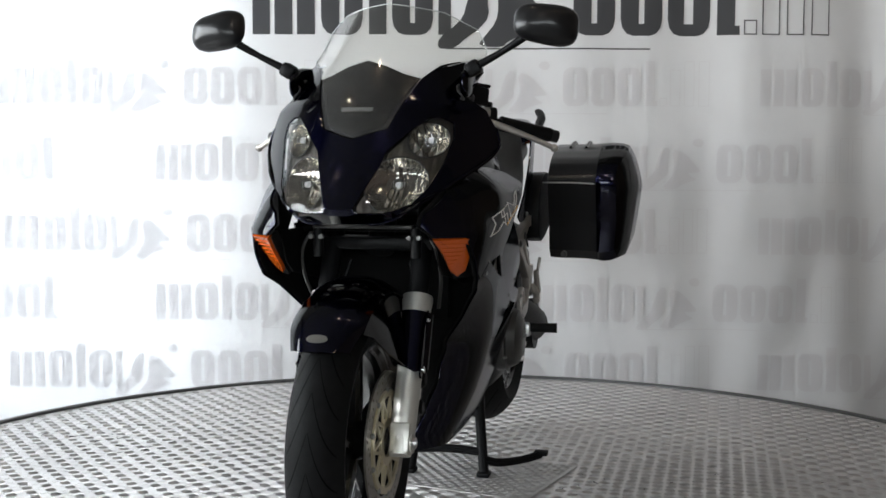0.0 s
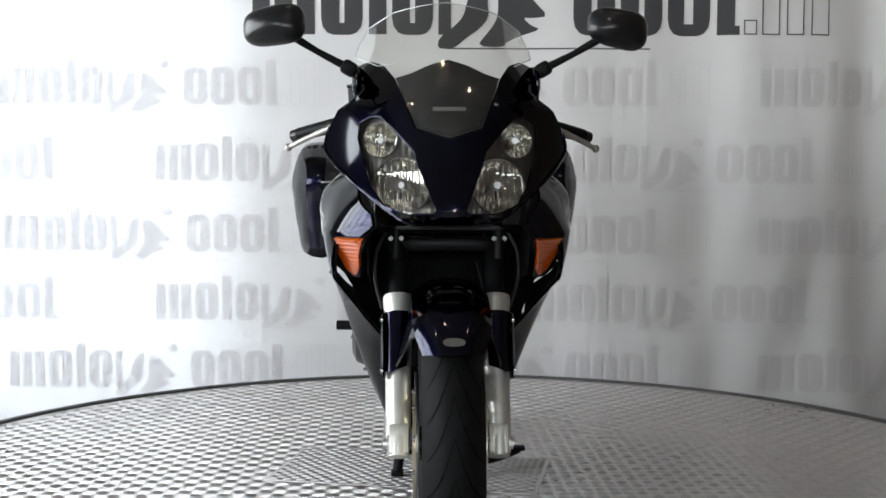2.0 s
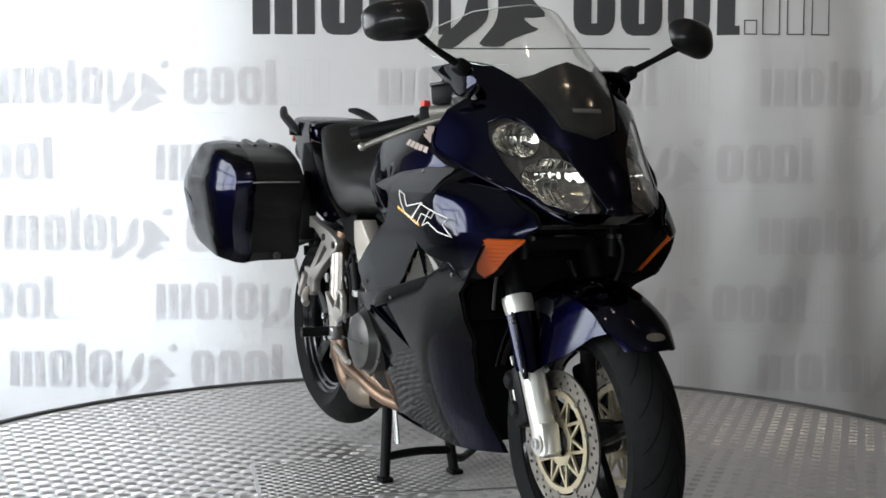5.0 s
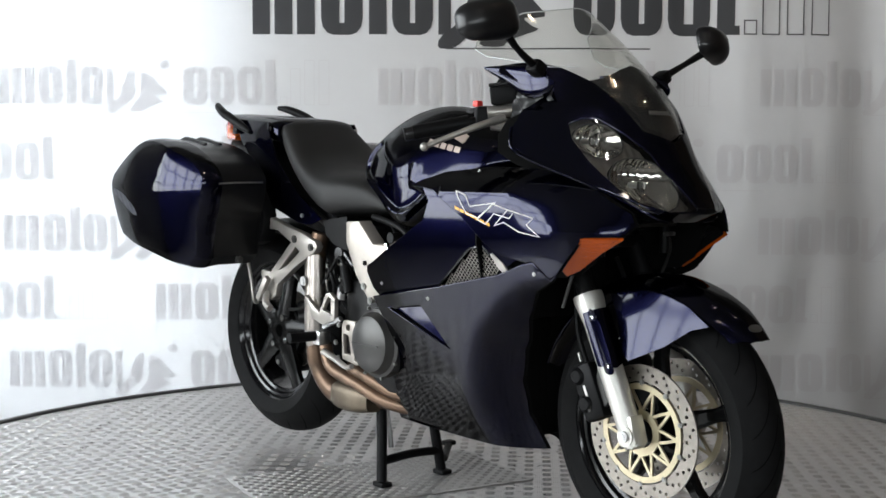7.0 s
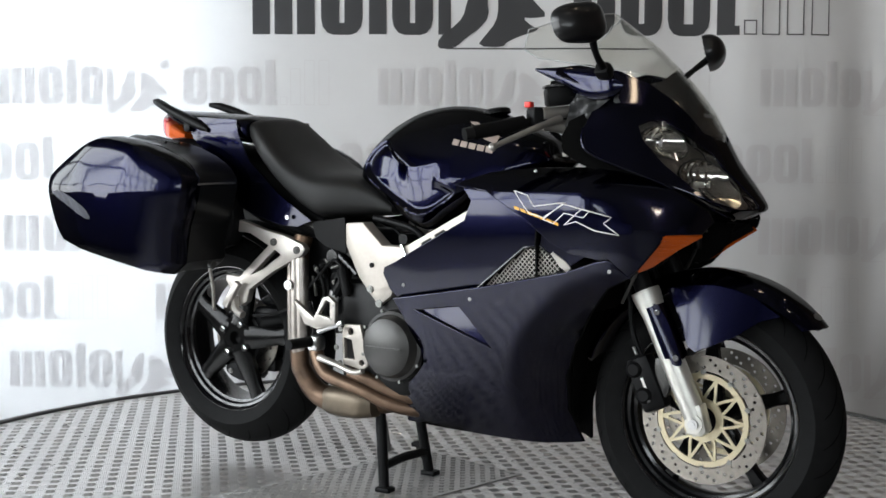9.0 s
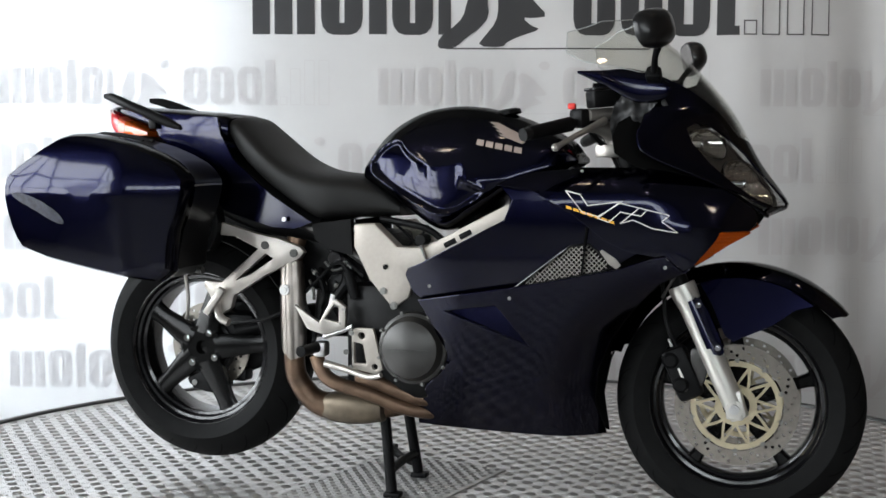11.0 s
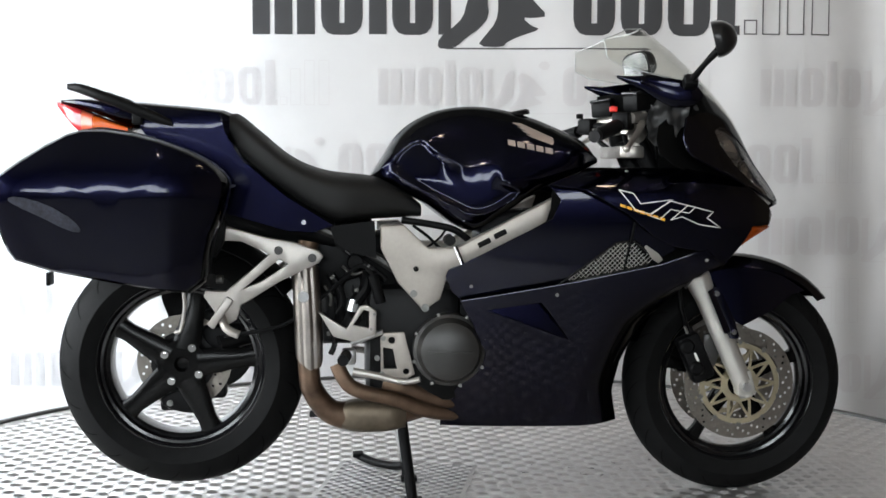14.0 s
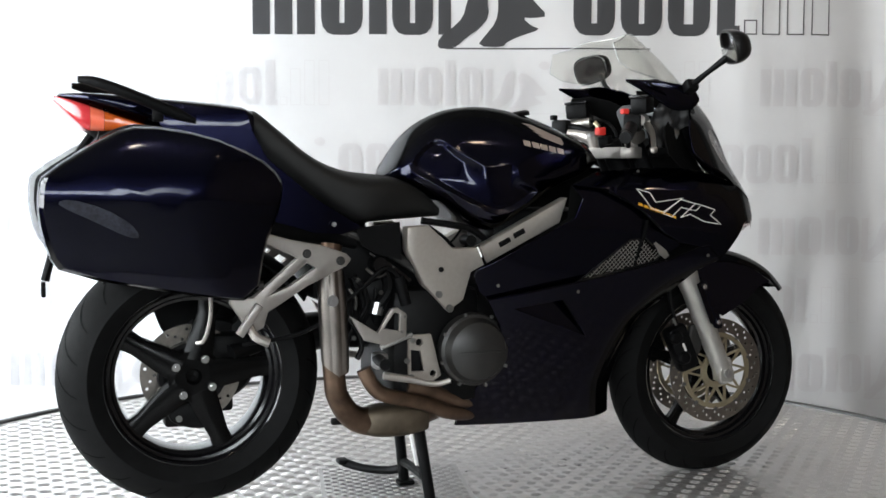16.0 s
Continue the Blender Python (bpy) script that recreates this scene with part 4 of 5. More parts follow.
for s in (-1, 1):
    bm = bmesh.new()
    skin = lambda u, v: (u, -tank_y(u, v) - 0.0012, v)
    for k in range(4):
        x, z = 0.134 + 0.011 * k, 0.984 - 0.0105 * k
        shell([(x, z), (x + 0.022, z - 0.002), (0.237, 0.944 - 0.004 * k), (0.231, 0.939 - 0.004 * k), (x + 0.014, z - 0.007)], skin, 0.001, 0.012, (), bm)
    for k in range(5):
        x, z = 0.116 + 0.024 * k, 0.940 - 0.0048 * k
        shell([(x, z), (x + 0.019, z - 0.004), (x + 0.019, z - 0.018), (x, z - 0.014)], skin, 0.001, 0.012, (), bm)
    part("tank_badge", bm if s < 0 else mirrored(bm), PINKPRINT, tank, "silver slanted strips above a row of blocks")

# seat and tail
S_TOP = table([(-0.585, 1.0), (-0.565, 1.004), (-0.519, 0.968), (-0.434, 0.899), (-0.349, 0.863), (-0.214, 0.845), (-0.15, 0.82), (-0.10, 0.775)])
S_BOT = table([(-0.585, 0.95), (-0.548, 0.888), (-0.435, 0.796), (-0.321, 0.728), (-0.264, 0.732), (-0.10, 0.742)])
S_W = table([(-0.585, 0.125), (-0.5, 0.148), (-0.4, 0.165), (-0.3, 0.17), (-0.2, 0.14), (-0.10, 0.105)])
part("seat", loft(-0.585, -0.10, S_TOP, S_BOT, S_W, 3.2, 50, 48), VINYL, bike, "black vinyl rider seat", 50)
TAIL = [(-0.975, 1.027), (-0.78, 1.012), (-0.60, 1.0), (-0.588, 0.954), (-0.552, 0.888), (-0.438, 0.794), (-0.323, 0.724), (-0.372, 0.707), (-0.437, 0.711), (-0.58, 0.752), (-0.63, 0.81), (-0.75, 0.925), (-0.785, 0.95), (-0.805, 0.983), (-0.9, 1.012)]
TAIL_W = table([(-0.98, 0.07), (-0.85, 0.125), (-0.7, 0.15), (-0.5, 0.165), (-0.32, 0.168)])
both("tail_panel", shell(TAIL, lambda x, z: (x, -(TAIL_W(x) + 0.014 * (z - 0.9) - 0.35 * max(0, z - 0.985)), z), 0.005, 0.02), PAINT, bike)
part("tail_cover", loft(-1.01, -0.578, table([(-1.01, 1.036), (-0.95, 1.038), (-0.78, 1.028), (-0.6, 1.012), (-0.578, 1.003)]), table([(-1.01, 1.029), (-0.95, 1.012), (-0.9, 0.994), (-0.83, 0.966), (-0.7, 0.945), (-0.578, 0.93)]),
                        table([(-1.01, 0.02), (-0.95, 0.085), (-0.85, 0.12), (-0.7, 0.142), (-0.6, 0.148), (-0.578, 0.14)]), 3.4, 40, 48), PAINT, bike, "painted seat cowl over the pillion seat", 50)
part("under_tail", loft(-0.95, -0.32, table([(-0.95, 0.97), (-0.6, 0.90), (-0.32, 0.74)]), table([(-0.95, 0.95), (-0.75, 0.80), (-0.55, 0.70), (-0.32, 0.66)]), table([(-0.95, 0.06), (-0.7, 0.11), (-0.32, 0.12)]), 4, 20, 24), BLACK, bike)
both("tail_screw", bolt((-0.60, -0.152, 0.98), 0.006), STEEL, bike)
both("panel_screw", bolt((-0.395, -0.176, 0.732), 0.006), STEEL, bike)
tl = part("tail_light", loft(-1.02, -0.945, table([(-1.02, 1.032), (-0.95, 1.012), (-0.90, 0.993)]), table([(-1.02, 1.02), (-0.975, 0.97), (-0.95, 0.95), (-0.90, 0.945)]), table([(-1.02, 0.02), (-0.98, 0.075), (-0.94, 0.10), (-0.90, 0.118)]), 5, 20, 32), RED, bike, "red tail light lens")
part("clear_band", loft(-0.944, -0.915, table([(-0.944, 1.009), (-0.915, 0.998)]), table([(-0.944, 0.949), (-0.915, 0.946)]), table([(-0.944, 0.098), (-0.915, 0.112)]), 5, 4, 32), PALEAMBER, tl, "pale orange lens band")
part("rear_turn_signal", loft(-0.914, -0.825, table([(-0.914, 0.997), (-0.825, 0.965)]), table([(-0.914, 0.946), (-0.825, 0.95)]), table([(-0.914, 0.1125), (-0.825, 0.138)]), 5, 12, 32), AMBER, bike, "amber rear turn signal")
for s in (-1, 1):
    bm = loft(-0.972, -0.715, table([(-0.972, 1.07), (-0.935, 1.069), (-0.85, 1.040), (-0.76, 1.004), (-0.715, 0.98)]), table([(-0.972, 1.056), (-0.935, 1.044), (-0.85, 1.012), (-0.76, 0.976), (-0.715, 0.966)]),
              table([(-0.972, 0.006), (-0.93, 0.013), (-0.80, 0.014), (-0.715, 0.008)]), 2.2, 24, 16, lambda x, y, z: (x, s * (0.150 - 0.9 * max(0.0, -0.86 - x) ** 1.5) + y, z))
    part("grab_rail", bm, BLACK, bike, "black grab rail")
    part("rail_mount", box(-0.80, s * 0.145, 0.985, 0.024, 0.018, 0.03, 0.004), BLACK, bike)
# plain dark block as the end of the plate bracket
part("bracket_end", box(-1.05, 0.0, 0.58, 0.01, 0.05, 0.035, 0.003), BLACK, bike, "small dark end of the plate bracket")
part("plate_bracket", tube([(-0.93, 0, 0.95), (-0.99, 0, 0.85), (-1.02, 0, 0.70), (-1.046, 0, 0.60)], 0.010, 8), BLACK, bike)

# pannier carriers between tail and cases
both("pannier_carrier", bevel_flat(slab(chaikin([(-0.58, 0.70), (-0.60, 0.80), (-0.72, 0.86), (-0.90, 0.84), (-0.92, 0.72), (-0.76, 0.65), (-0.62, 0.63)], 1), -0.186, -0.14), 0.004), BLACK, bike, "black pannier carrier bracket")

# rear inner mudguard
part("inner_mudguard", shell([(0.6, -1), (2.3, -1), (2.3, 1), (0.6, 1)], lambda u, v: (REAR[0] + (0.345 - 0.03 * v * v) * math.cos(u), 0.10 * v, REAR[2] + (0.345 - 0.03 * v * v) * math.sin(u)), 0.004, 0.1), BLACK, bike)

# panniers
PAN = [(-1.07, 0.83), (-1.06, 0.852), (-0.93, 0.937), (-0.864, 0.957), (-0.732, 0.938), (-0.614, 0.892), (-0.565, 0.85), (-0.557, 0.82), (-0.578, 0.745), (-0.60, 0.70), (-0.618, 0.572), (-0.737, 0.588), (-1.025, 0.645), (-1.055, 0.688), (-1.073, 0.767)]


def pannier(parent):
    rimline = resample(chaikin(PAN, 1), 0.02)
    cx, cz = -0.82, 0.79

    def outer(x, z):
        y = 0.455 - 0.15 * max(0.0, z - 0.815) - 1.1 * max(0.0, z - 0.815) ** 2 - 0.16 * max(0.0, 0.80 - z) - 0.55 * max(0.0, x + 0.72) ** 1.2 - 0.10 * max(0.0, -0.92 - x)
        return y
    rows = []
    for s, kind in ((0.955, 0.185), (0.965, 0.20), (0.97, 0.30), (0.985, 0.335), (1.0, None), (0.985, None), (0.95, None), (0.85, None), (0.7, None), (0.5, None), (0.3, None), (0.12, None)):
        row = []
        for x, z in rimline:
            px, pz = cx + (x - cx) * s, cz + (z - cz) * s
            y = kind if kind else outer(px, pz) - {1.0: 0.045, 0.985: 0.018, 0.95: 0.004}.get(s, 0.0)
            row.append((px, -y, pz))
        rows.append(row)

    def skin(sel, cap0, cap1):
        bm = bmesh.new()
        vs = [[bm.verts.new(p) for p in r] for r in sel]
        k = len(rimline)
        for a, b in zip(vs, vs[1:]):
            for q in range(k):
                bm.faces.new((a[q], a[(q + 1) % k], b[(q + 1) % k], b[q]))
        if cap0:
            bm.faces.new(vs[0][::-1])
        if cap1:
            bm.faces.new(vs[-1])
        return bm
    return skin(rows[:4], True, True), skin([[(x, y - 0.0, z) for x, y, z in rows[3]]] + rows[4:], False, True)


pb, plid = pannier(bike)


def moved(bm, dy=0.03):
    bmesh.ops.translate(bm, vec=(0, dy, 0), verts=bm.verts)
    return bm


for s in (-1, 1):
    body = part("pannier", pb.copy() if s < 0 else moved(mirrored(pb)), HOUSING, bike, "dark blue hard pannier with black inner shell", 28)
    part("lid", plid.copy() if s < 0 else moved(mirrored(plid)), PAINT, body, "glossy dark blue pannier lid", 22)
    part("lock", rod((-0.60, s * 0.265, 0.60), (-0.585, s * 0.265, 0.60), 0.010, 14), COVER, body)
    for y in (0.235, 0.285):
        part("top_rib", tube([(-0.935, s * y + (0.03 if s > 0 else 0), 0.928), (-0.864, s * y + (0.03 if s > 0 else 0), 0.951), (-0.745, s * y + (0.03 if s > 0 else 0), 0.934)], [0.005, 0.008, 0.005], 8), HOUSING, body)
    part("latch_seam", tube([(-0.566, s * 0.20, 0.823), (-0.553, s * 0.30, 0.823), (-0.566, s * 0.36, 0.82)], 0.0025, 6), STEEL, body)
lid_y = lambda x, z: 0.455 - 0.15 * max(0.0, z - 0.815) - 1.1 * max(0.0, z - 0.815) ** 2 - 0.16 * max(0.0, 0.80 - z) - 0.55 * max(0.0, x + 0.72) ** 1.2 - 0.10 * max(0.0, -0.92 - x)
scraped = chaikin([(-1.036, 0.796), (-1.012, 0.803), (-0.945, 0.784), (-0.892, 0.752), (-0.872, 0.722), (-0.9, 0.724), (-0.962, 0.756), (-1.018, 0.782)], 1)
part("scrape", shell(scraped, lambda x, z: (x, -lid_y(x, z) - 0.0012 + 0.0008 * math.sin(240 * x + 130 * z), z), 0.0008, 0.008), SCUFF, [o for o in bike.children if o.name.startswith("pannier")][0], "scraped pale patch on the lid", 20)

# frame, hangers, engine
HANGER = [(-0.623, 0.728), (-0.568, 0.716), (-0.494, 0.695), (-0.419, 0.681), (-0.359, 0.66), (-0.347, 0.646), (-0.359, 0.63), (-0.457, 0.583), (-0.541, 0.531), (-0.551, 0.526), (-0.562, 0.49), (-0.588, 0.474),
          (-0.602, 0.487), (-0.641, 0.547), (-0.638, 0.563), (-0.588, 0.560), (-0.48, 0.652), (-0.549, 0.684), (-0.612, 0.687)]
HANGER_HOLE = [(-0.457, 0.640), (-0.436, 0.627), (-0.504, 0.583), (-0.543, 0.568)]
SPAR = [(-0.205, 0.722), (-0.205, 0.665), (-0.162, 0.58), (-0.098, 0.509), (-0.056, 0.537), (-0.035, 0.606), (0.21, 0.728), (0.233, 0.794), (0.191, 0.773), (0.02, 0.685), (-0.015, 0.667), (-0.085, 0.667), (-0.148, 0.725)]
for s in (-1, 1):
    bm = bevel_flat(slab(SPAR, -0.165, -0.12, [], None, 0.05), 0.005)
    fr = part("frame_spar", bm if s < 0 else mirrored(bm), FRAMEALU, bike, "silver aluminium frame spar")
    bm = bmesh.new()
    for x, z in ((0.055, 0.680), (0.095, 0.702)):
        box(0, 0, 0, 0.034, 0.006, 0.014, 0.002, Matrix.Translation((x, s * 0.164, z)) @ Matrix.Rotation(radians(-27), 4, "Y"), bm)
    part("frame_slot", bm, BLACK, fr)
    for x, z, r in ((-0.117, 0.615, 0.008), (-0.123, 0.553, 0.011), (-0.094, 0.517, 0.012)):
        part("frame_bolt", bolt((x, s * 0.165, z), r * 0.85, s, 0.004), BOLT if r > 0.009 else BLACK, fr)
    bm = bevel_flat(slab(HANGER, -0.162, -0.138, [HANGER_HOLE], None, 0.05), 0.003)
    hg = part("footrest_hanger", bm if s < 0 else mirrored(bm), ALU, bike, "cast aluminium pillion footrest hanger")
    for x, z in ((-0.458, 0.662), (-0.375, 0.643)):
        part("hanger_bolt", bolt((x, s * 0.162, z), 0.011, s, 0.004), COVER, hg)
    part("pillion_footrest", tube([(-0.60, s * 0.165, 0.50), (-0.585, s * 0.18, 0.47), (-0.555, s * 0.185, 0.455)], 0.011, 10), ALU, hg)
    part("pillion_peg", box(0, 0, 0, 0.02, 0.016, 0.085, 0.003, Matrix.Translation((-0.60, s * 0.18, 0.51)) @ Matrix.Rotation(radians(35), 4, "Y")), ALU, hg)
    CTRL = [(-0.36, 0.512), (-0.323, 0.450), (-0.273, 0.436), (-0.217, 0.456), (-0.217, 0.512), (-0.24, 0.528), (-0.258, 0.524), (-0.29, 0.468)]
    bm = bevel_flat(slab(CTRL, -0.195, -0.18, [[(-0.275, 0.478), (-0.235, 0.470), (-0.235, 0.512), (-0.248, 0.516)]], None, 0.05), 0.002)
    ct = part("footrest_plate", bm if s < 0 else mirrored(bm), ALU, bike, "aluminium rider footrest plate")
    LOWP = [(-0.206, 0.44), (-0.198, 0.456), (-0.147, 0.457), (-0.120, 0.352), (-0.14, 0.339), (-0.205, 0.350)]
    bm = bevel_flat(slab(LOWP, -0.178, -0.165, [circle(-0.178, 0.437, 0.009, 10), circle(-0.142, 0.358, 0.008, 10), [(-0.20, 0.42), (-0.175, 0.415), (-0.165, 0.365), (-0.198, 0.365)]], None, 0.04), 0.002)
    part("frame_plate", bm if s < 0 else mirrored(bm), FRAMEALU, bike)
    for x, z in ((-0.23, 0.468), (-0.215, 0.395), (-0.203, 0.355), (-0.20, 0.445), (-0.222, 0.505)):
        part("plate_bolt", bolt((x, s * 0.19, z), 0.007, s, 0.004), BOLT, ct)
    peg = part("footrest", rod((-0.29, s * 0.19, 0.405), (-0.30, s * 0.285, 0.405), 0.014, 14), BLACK, bike, "black rubber rider footrest")
    part("peg_joint", box(-0.285, s * 0.19, 0.40, 0.035, 0.04, 0.04, 0.008), STEEL, peg)
    part("foot_lever", tube([(-0.275, s * 0.19, 0.362), (-0.22, s * 0.195, 0.352), (-0.15, s * 0.205, 0.337), (-0.11, s * 0.215, 0.345)], [0.010, 0.009, 0.007, 0.007], 10), ALU, bike, "polished foot lever")
    part("linkage", rod((-0.28, s * 0.185, 0.43), (-0.20, s * 0.185, 0.46), 0.007, 8), STEEL, bike)
    cv = part("engine_cover", revolve([(0.0, -0.035), (0.05, -0.033), (0.072, -0.022), (0.082, 0.0), (0.09, 0.004), (0.092, 0.03), (0.0, 0.03)], (-0.035, s * 0.195, 0.413), 48, closed=False) if s < 0 else
              revolve([(0.0, 0.035), (0.05, 0.033), (0.072, 0.022), (0.082, 0.0), (0.09, -0.004), (0.092, -0.03), (0.0, -0.03)], (-0.035, 0.195, 0.413), 48, closed=False), COVER, bike, "dark grey round engine cover")
    for dz in (-0.03, 0.0, 0.03):
        part("cover_rib", box(-0.035, s * (0.2295 - 6 * dz * dz), 0.413 + dz, 0.11 - 60 * dz * dz, 0.004, 0.004, 0.001), COVER, cv)
    for k in range(8):
        a = 2 * math.pi * k / 8 + 0.3
        part("cover_bolt", bolt((-0.035 + 0.093 * math.cos(a), s * 0.19, 0.413 + 0.093 * math.sin(a)), 0.0045, s, 0.007), BOLT, cv)

part("cylinder_block", box(0.10, 0, 0.45, 0.42, 0.24, 0.26, 0.03), ENGINE, bike)
part("crankcase", box(-0.12, 0, 0.42, 0.24, 0.30, 0.30, 0.03), ENGINE, bike)
part("cover_flange", box(-0.03, 0, 0.42, 0.12, 0.36, 0.14, 0.03), ENGINE, bike)
part("airbox", box(0.20, 0, 0.66, 0.30, 0.20, 0.20, 0.02), BLACK, bike)
part("fuel_hose", tube([(-0.15, -0.11, 0.735), (-0.08, -0.12, 0.725), (-0.02, -0.125, 0.712), (0.02, -0.12, 0.685)], 0.009, 10), BLACK, bike)
part("wiring", tube([(-0.12, -0.08, 0.72), (-0.08, -0.09, 0.69), (-0.05, -0.09, 0.66)], 0.004, 8), BLACK, bike)
part("wiring", tube([(-0.03, -0.09, 0.72), (-0.05, -0.09, 0.69), (-0.09, -0.1, 0.66)], 0.003, 8), BLACK, bike)
part("rubber_bush", rod((-0.03, -0.15, 0.685), (-0.03, -0.10, 0.685), 0.014, 14), ENGINE, bike)
part("frame_strap", rod((-0.02, -0.168, 0.672), (0.0, -0.168, 0.625), 0.006, 10), CHROME, bike)
part("sump", box(0.15, 0, 0.27, 0.42, 0.16, 0.12, 0.02), ENGINE, bike)
part("battery_box", box(-0.28, 0, 0.62, 0.30, 0.20, 0.16, 0.02), BLACK, bike)
part("shock_absorber", tube([(-0.33, -0.02, 0.42), (-0.31, -0.02, 0.62)], 0.05, 16), ENGINE, bike)
part("hose", tube([(-0.26, -0.10, 0.47), (-0.27, -0.125, 0.52), (-0.24, -0.125, 0.57), (-0.25, -0.1, 0.62)], 0.016, 10), BLACK, bike)
part("hose", tube([(-0.33, -0.09, 0.44), (-0.30, -0.12, 0.52), (-0.33, -0.11, 0.60)], 0.012, 10), BLACK, bike)
part("hose_clip", rod((-0.275, -0.125, 0.505), (-0.268, -0.125, 0.535), 0.018, 10), STEEL, bike)
part("brake_cylinder", rod((-0.205, -0.155, 0.53), (-0.225, -0.155, 0.60), 0.014, 12), BLACK, bike)
part("brake_line", tube([(-0.225, -0.155, 0.60), (-0.26, -0.15, 0.62), (-0.33, -0.14, 0.56), (-0.45, -0.12, 0.47), (-0.6, -0.09, 0.44)], 0.005, 8), BLACK, bike)
both("subframe_rail", tube([(-0.15, -0.13, 0.60), (-0.28, -0.13, 0.68), (-0.40, -0.12, 0.73), (-0.60, -0.10, 0.80)], 0.012, 10), COVER, bike)
both("side_cover", shell([(-0.22, 0.735), (-0.33, 0.72), (-0.32, 0.68), (-0.28, 0.655), (-0.215, 0.64)], lambda x, z: (x, -0.15, z), 0.004, 0.05), BLACK, bike)
part("swingarm", tube([(-0.16, 0.06, 0.44), (-0.35, 0.10, 0.44), (-0.55, 0.14, 0.41), (-0.711, 0.14, 0.362)], [0.05, 0.05, 0.05, 0.06], 20), ENGINE, bike, "dark single-sided swingarm")
part("swingarm_pivot", rod((-0.18, -0.14, 0.44), (-0.18, 0.14, 0.44), 0.035, 20), ENGINE, bike)
part("rear_hub", rod((-0.711, -0.03, 0.362), (-0.711, 0.16, 0.362), 0.082, 28), ENGINE, bike)
part("rear_caliper", box(-0.615, 0.01, 0.42, 0.10, 0.07, 0.075, 0.015, None), BLACK, bike)
part("brake_stay", rod((-0.62, -0.03, 0.41), (-0.52, 0.02, 0.43), 0.022, 12), ENGINE, bike)
part("sprocket_guard", box(-0.745, 0.02, 0.255, 0.06, 0.05, 0.05, 0.01), ENGINE, bike)
part("hub_lug", box(-0.63, 0.03, 0.28, 0.05, 0.05, 0.04, 0.01), ENGINE, bike)
part("bearing_carrier", revolve([(0.0, -0.012), (0.05, -0.012), (0.062, -0.004), (0.098, 0.0), (0.105, 0.008), (0.105, 0.075), (0.0, 0.075)], (-0.640, 0.045, 0.385), 48, closed=False), ENGINE, bike, "dark cast bearing carrier of the rear hub")
part("carrier_lug", bevel_flat(slab(chaikin([(-0.60, 0.50), (-0.52, 0.47), (-0.53, 0.41), (-0.61, 0.39)], 1), 0.03, 0.09), 0.004), ENGINE, bike)
cl = part("lower_caliper", bevel_flat(slab(chaikin([(-0.775, 0.275), (-0.76, 0.245), (-0.70, 0.228), (-0.665, 0.235), (-0.655, 0.275), (-0.70, 0.30)], 1), -0.035, 0.04), 0.006), BLACK, bike, "black rear brake caliper")
for x, z in ((-0.745, 0.258), (-0.685, 0.248)):
    part("caliper_bolt", bolt((x, -0.035, z), 0.008, -1, 0.004), BOLT, cl)
part("wheel_guard", bevel_flat(slab(chaikin([(-0.60, 0.40), (-0.54, 0.47), (-0.56, 0.60), (-0.72, 0.61), (-0.80, 0.59), (-0.79, 0.52), (-0.76, 0.44), (-0.70, 0.41)], 1), 0.118, 0.124), 0.0015), BLACK, bike, "black plastic guard beside the rear wheel")
both("pannier_stay", tube([(-0.69, -0.175, 0.58), (-0.688, -0.165, 0.52), (-0.70, -0.15, 0.465), (-0.715, -0.13, 0.455)], 0.005, 8), ALU, bike, "thin bent silver pannier stay")

# exhaust
def shield_line(a, d):
    """Half round cover along the rising pipe, with two pressed channels."""
    f = (0.62 - d) / 0.255
    r = 0.033 + 0.003 * math.sin(math.pi * f) - 0.0035 * math.exp(-((a - 1.15) / 0.16) ** 2) - 0.0035 * math.exp(-((a - 1.95) / 0.16) ** 2)
    return (-0.393 + 0.010 * f ** 2 + 0.004 * math.sin(3 * f) - r * math.cos(a), -0.135 - 0.01 * f - 0.8 * r * math.sin(a), d)


hs = part("heat_shield", shell([(-0.2, 0.61), (0.3, 0.622), (2.8, 0.622), (3.3, 0.61), (3.3, 0.40), (2.6, 0.37), (1.6, 0.362), (0.6, 0.385), (-0.2, 0.40)], shield_line, 0.003, 0.06), SHIELD, bike, "dull chrome heat shield on the rising exhaust pipe", 60)
part("shield_bolt", bolt((-0.397, -0.172, 0.547), 0.014, -1, 0.004), STEEL, hs)
part("exhaust_pipe", tube([(-0.385, -0.12, 0.68), (-0.395, -0.13, 0.6), (-0.385, -0.14, 0.36), (-0.372, -0.135, 0.30), (-0.335, -0.125, 0.252), (-0.28, -0.115, 0.235), (-0.2, -0.10, 0.236), (-0.10, -0.06, 0.25)], [0.026, 0.026, 0.027, 0.028, 0.031, 0.037, 0.039, 0.034], 20), PIPE, bike, "brown heat-tinted exhaust collector")
part("exhaust_header", tube([(-0.315, -0.155, 0.375), (-0.295, -0.16, 0.335), (-0.26, -0.16, 0.308), (-0.16, -0.15, 0.28), (-0.09, -0.13, 0.25), (-0.02, -0.10, 0.235), (0.08, -0.06, 0.235)], 0.019, 16), PIPE, bike)
part("exhaust_header", tube([(-0.2, -0.15, 0.325), (-0.15, -0.15, 0.315), (-0.09, -0.135, 0.29), (-0.03, -0.115, 0.27), (0.05, -0.08, 0.26)], 0.019, 16), PIPE, bike)
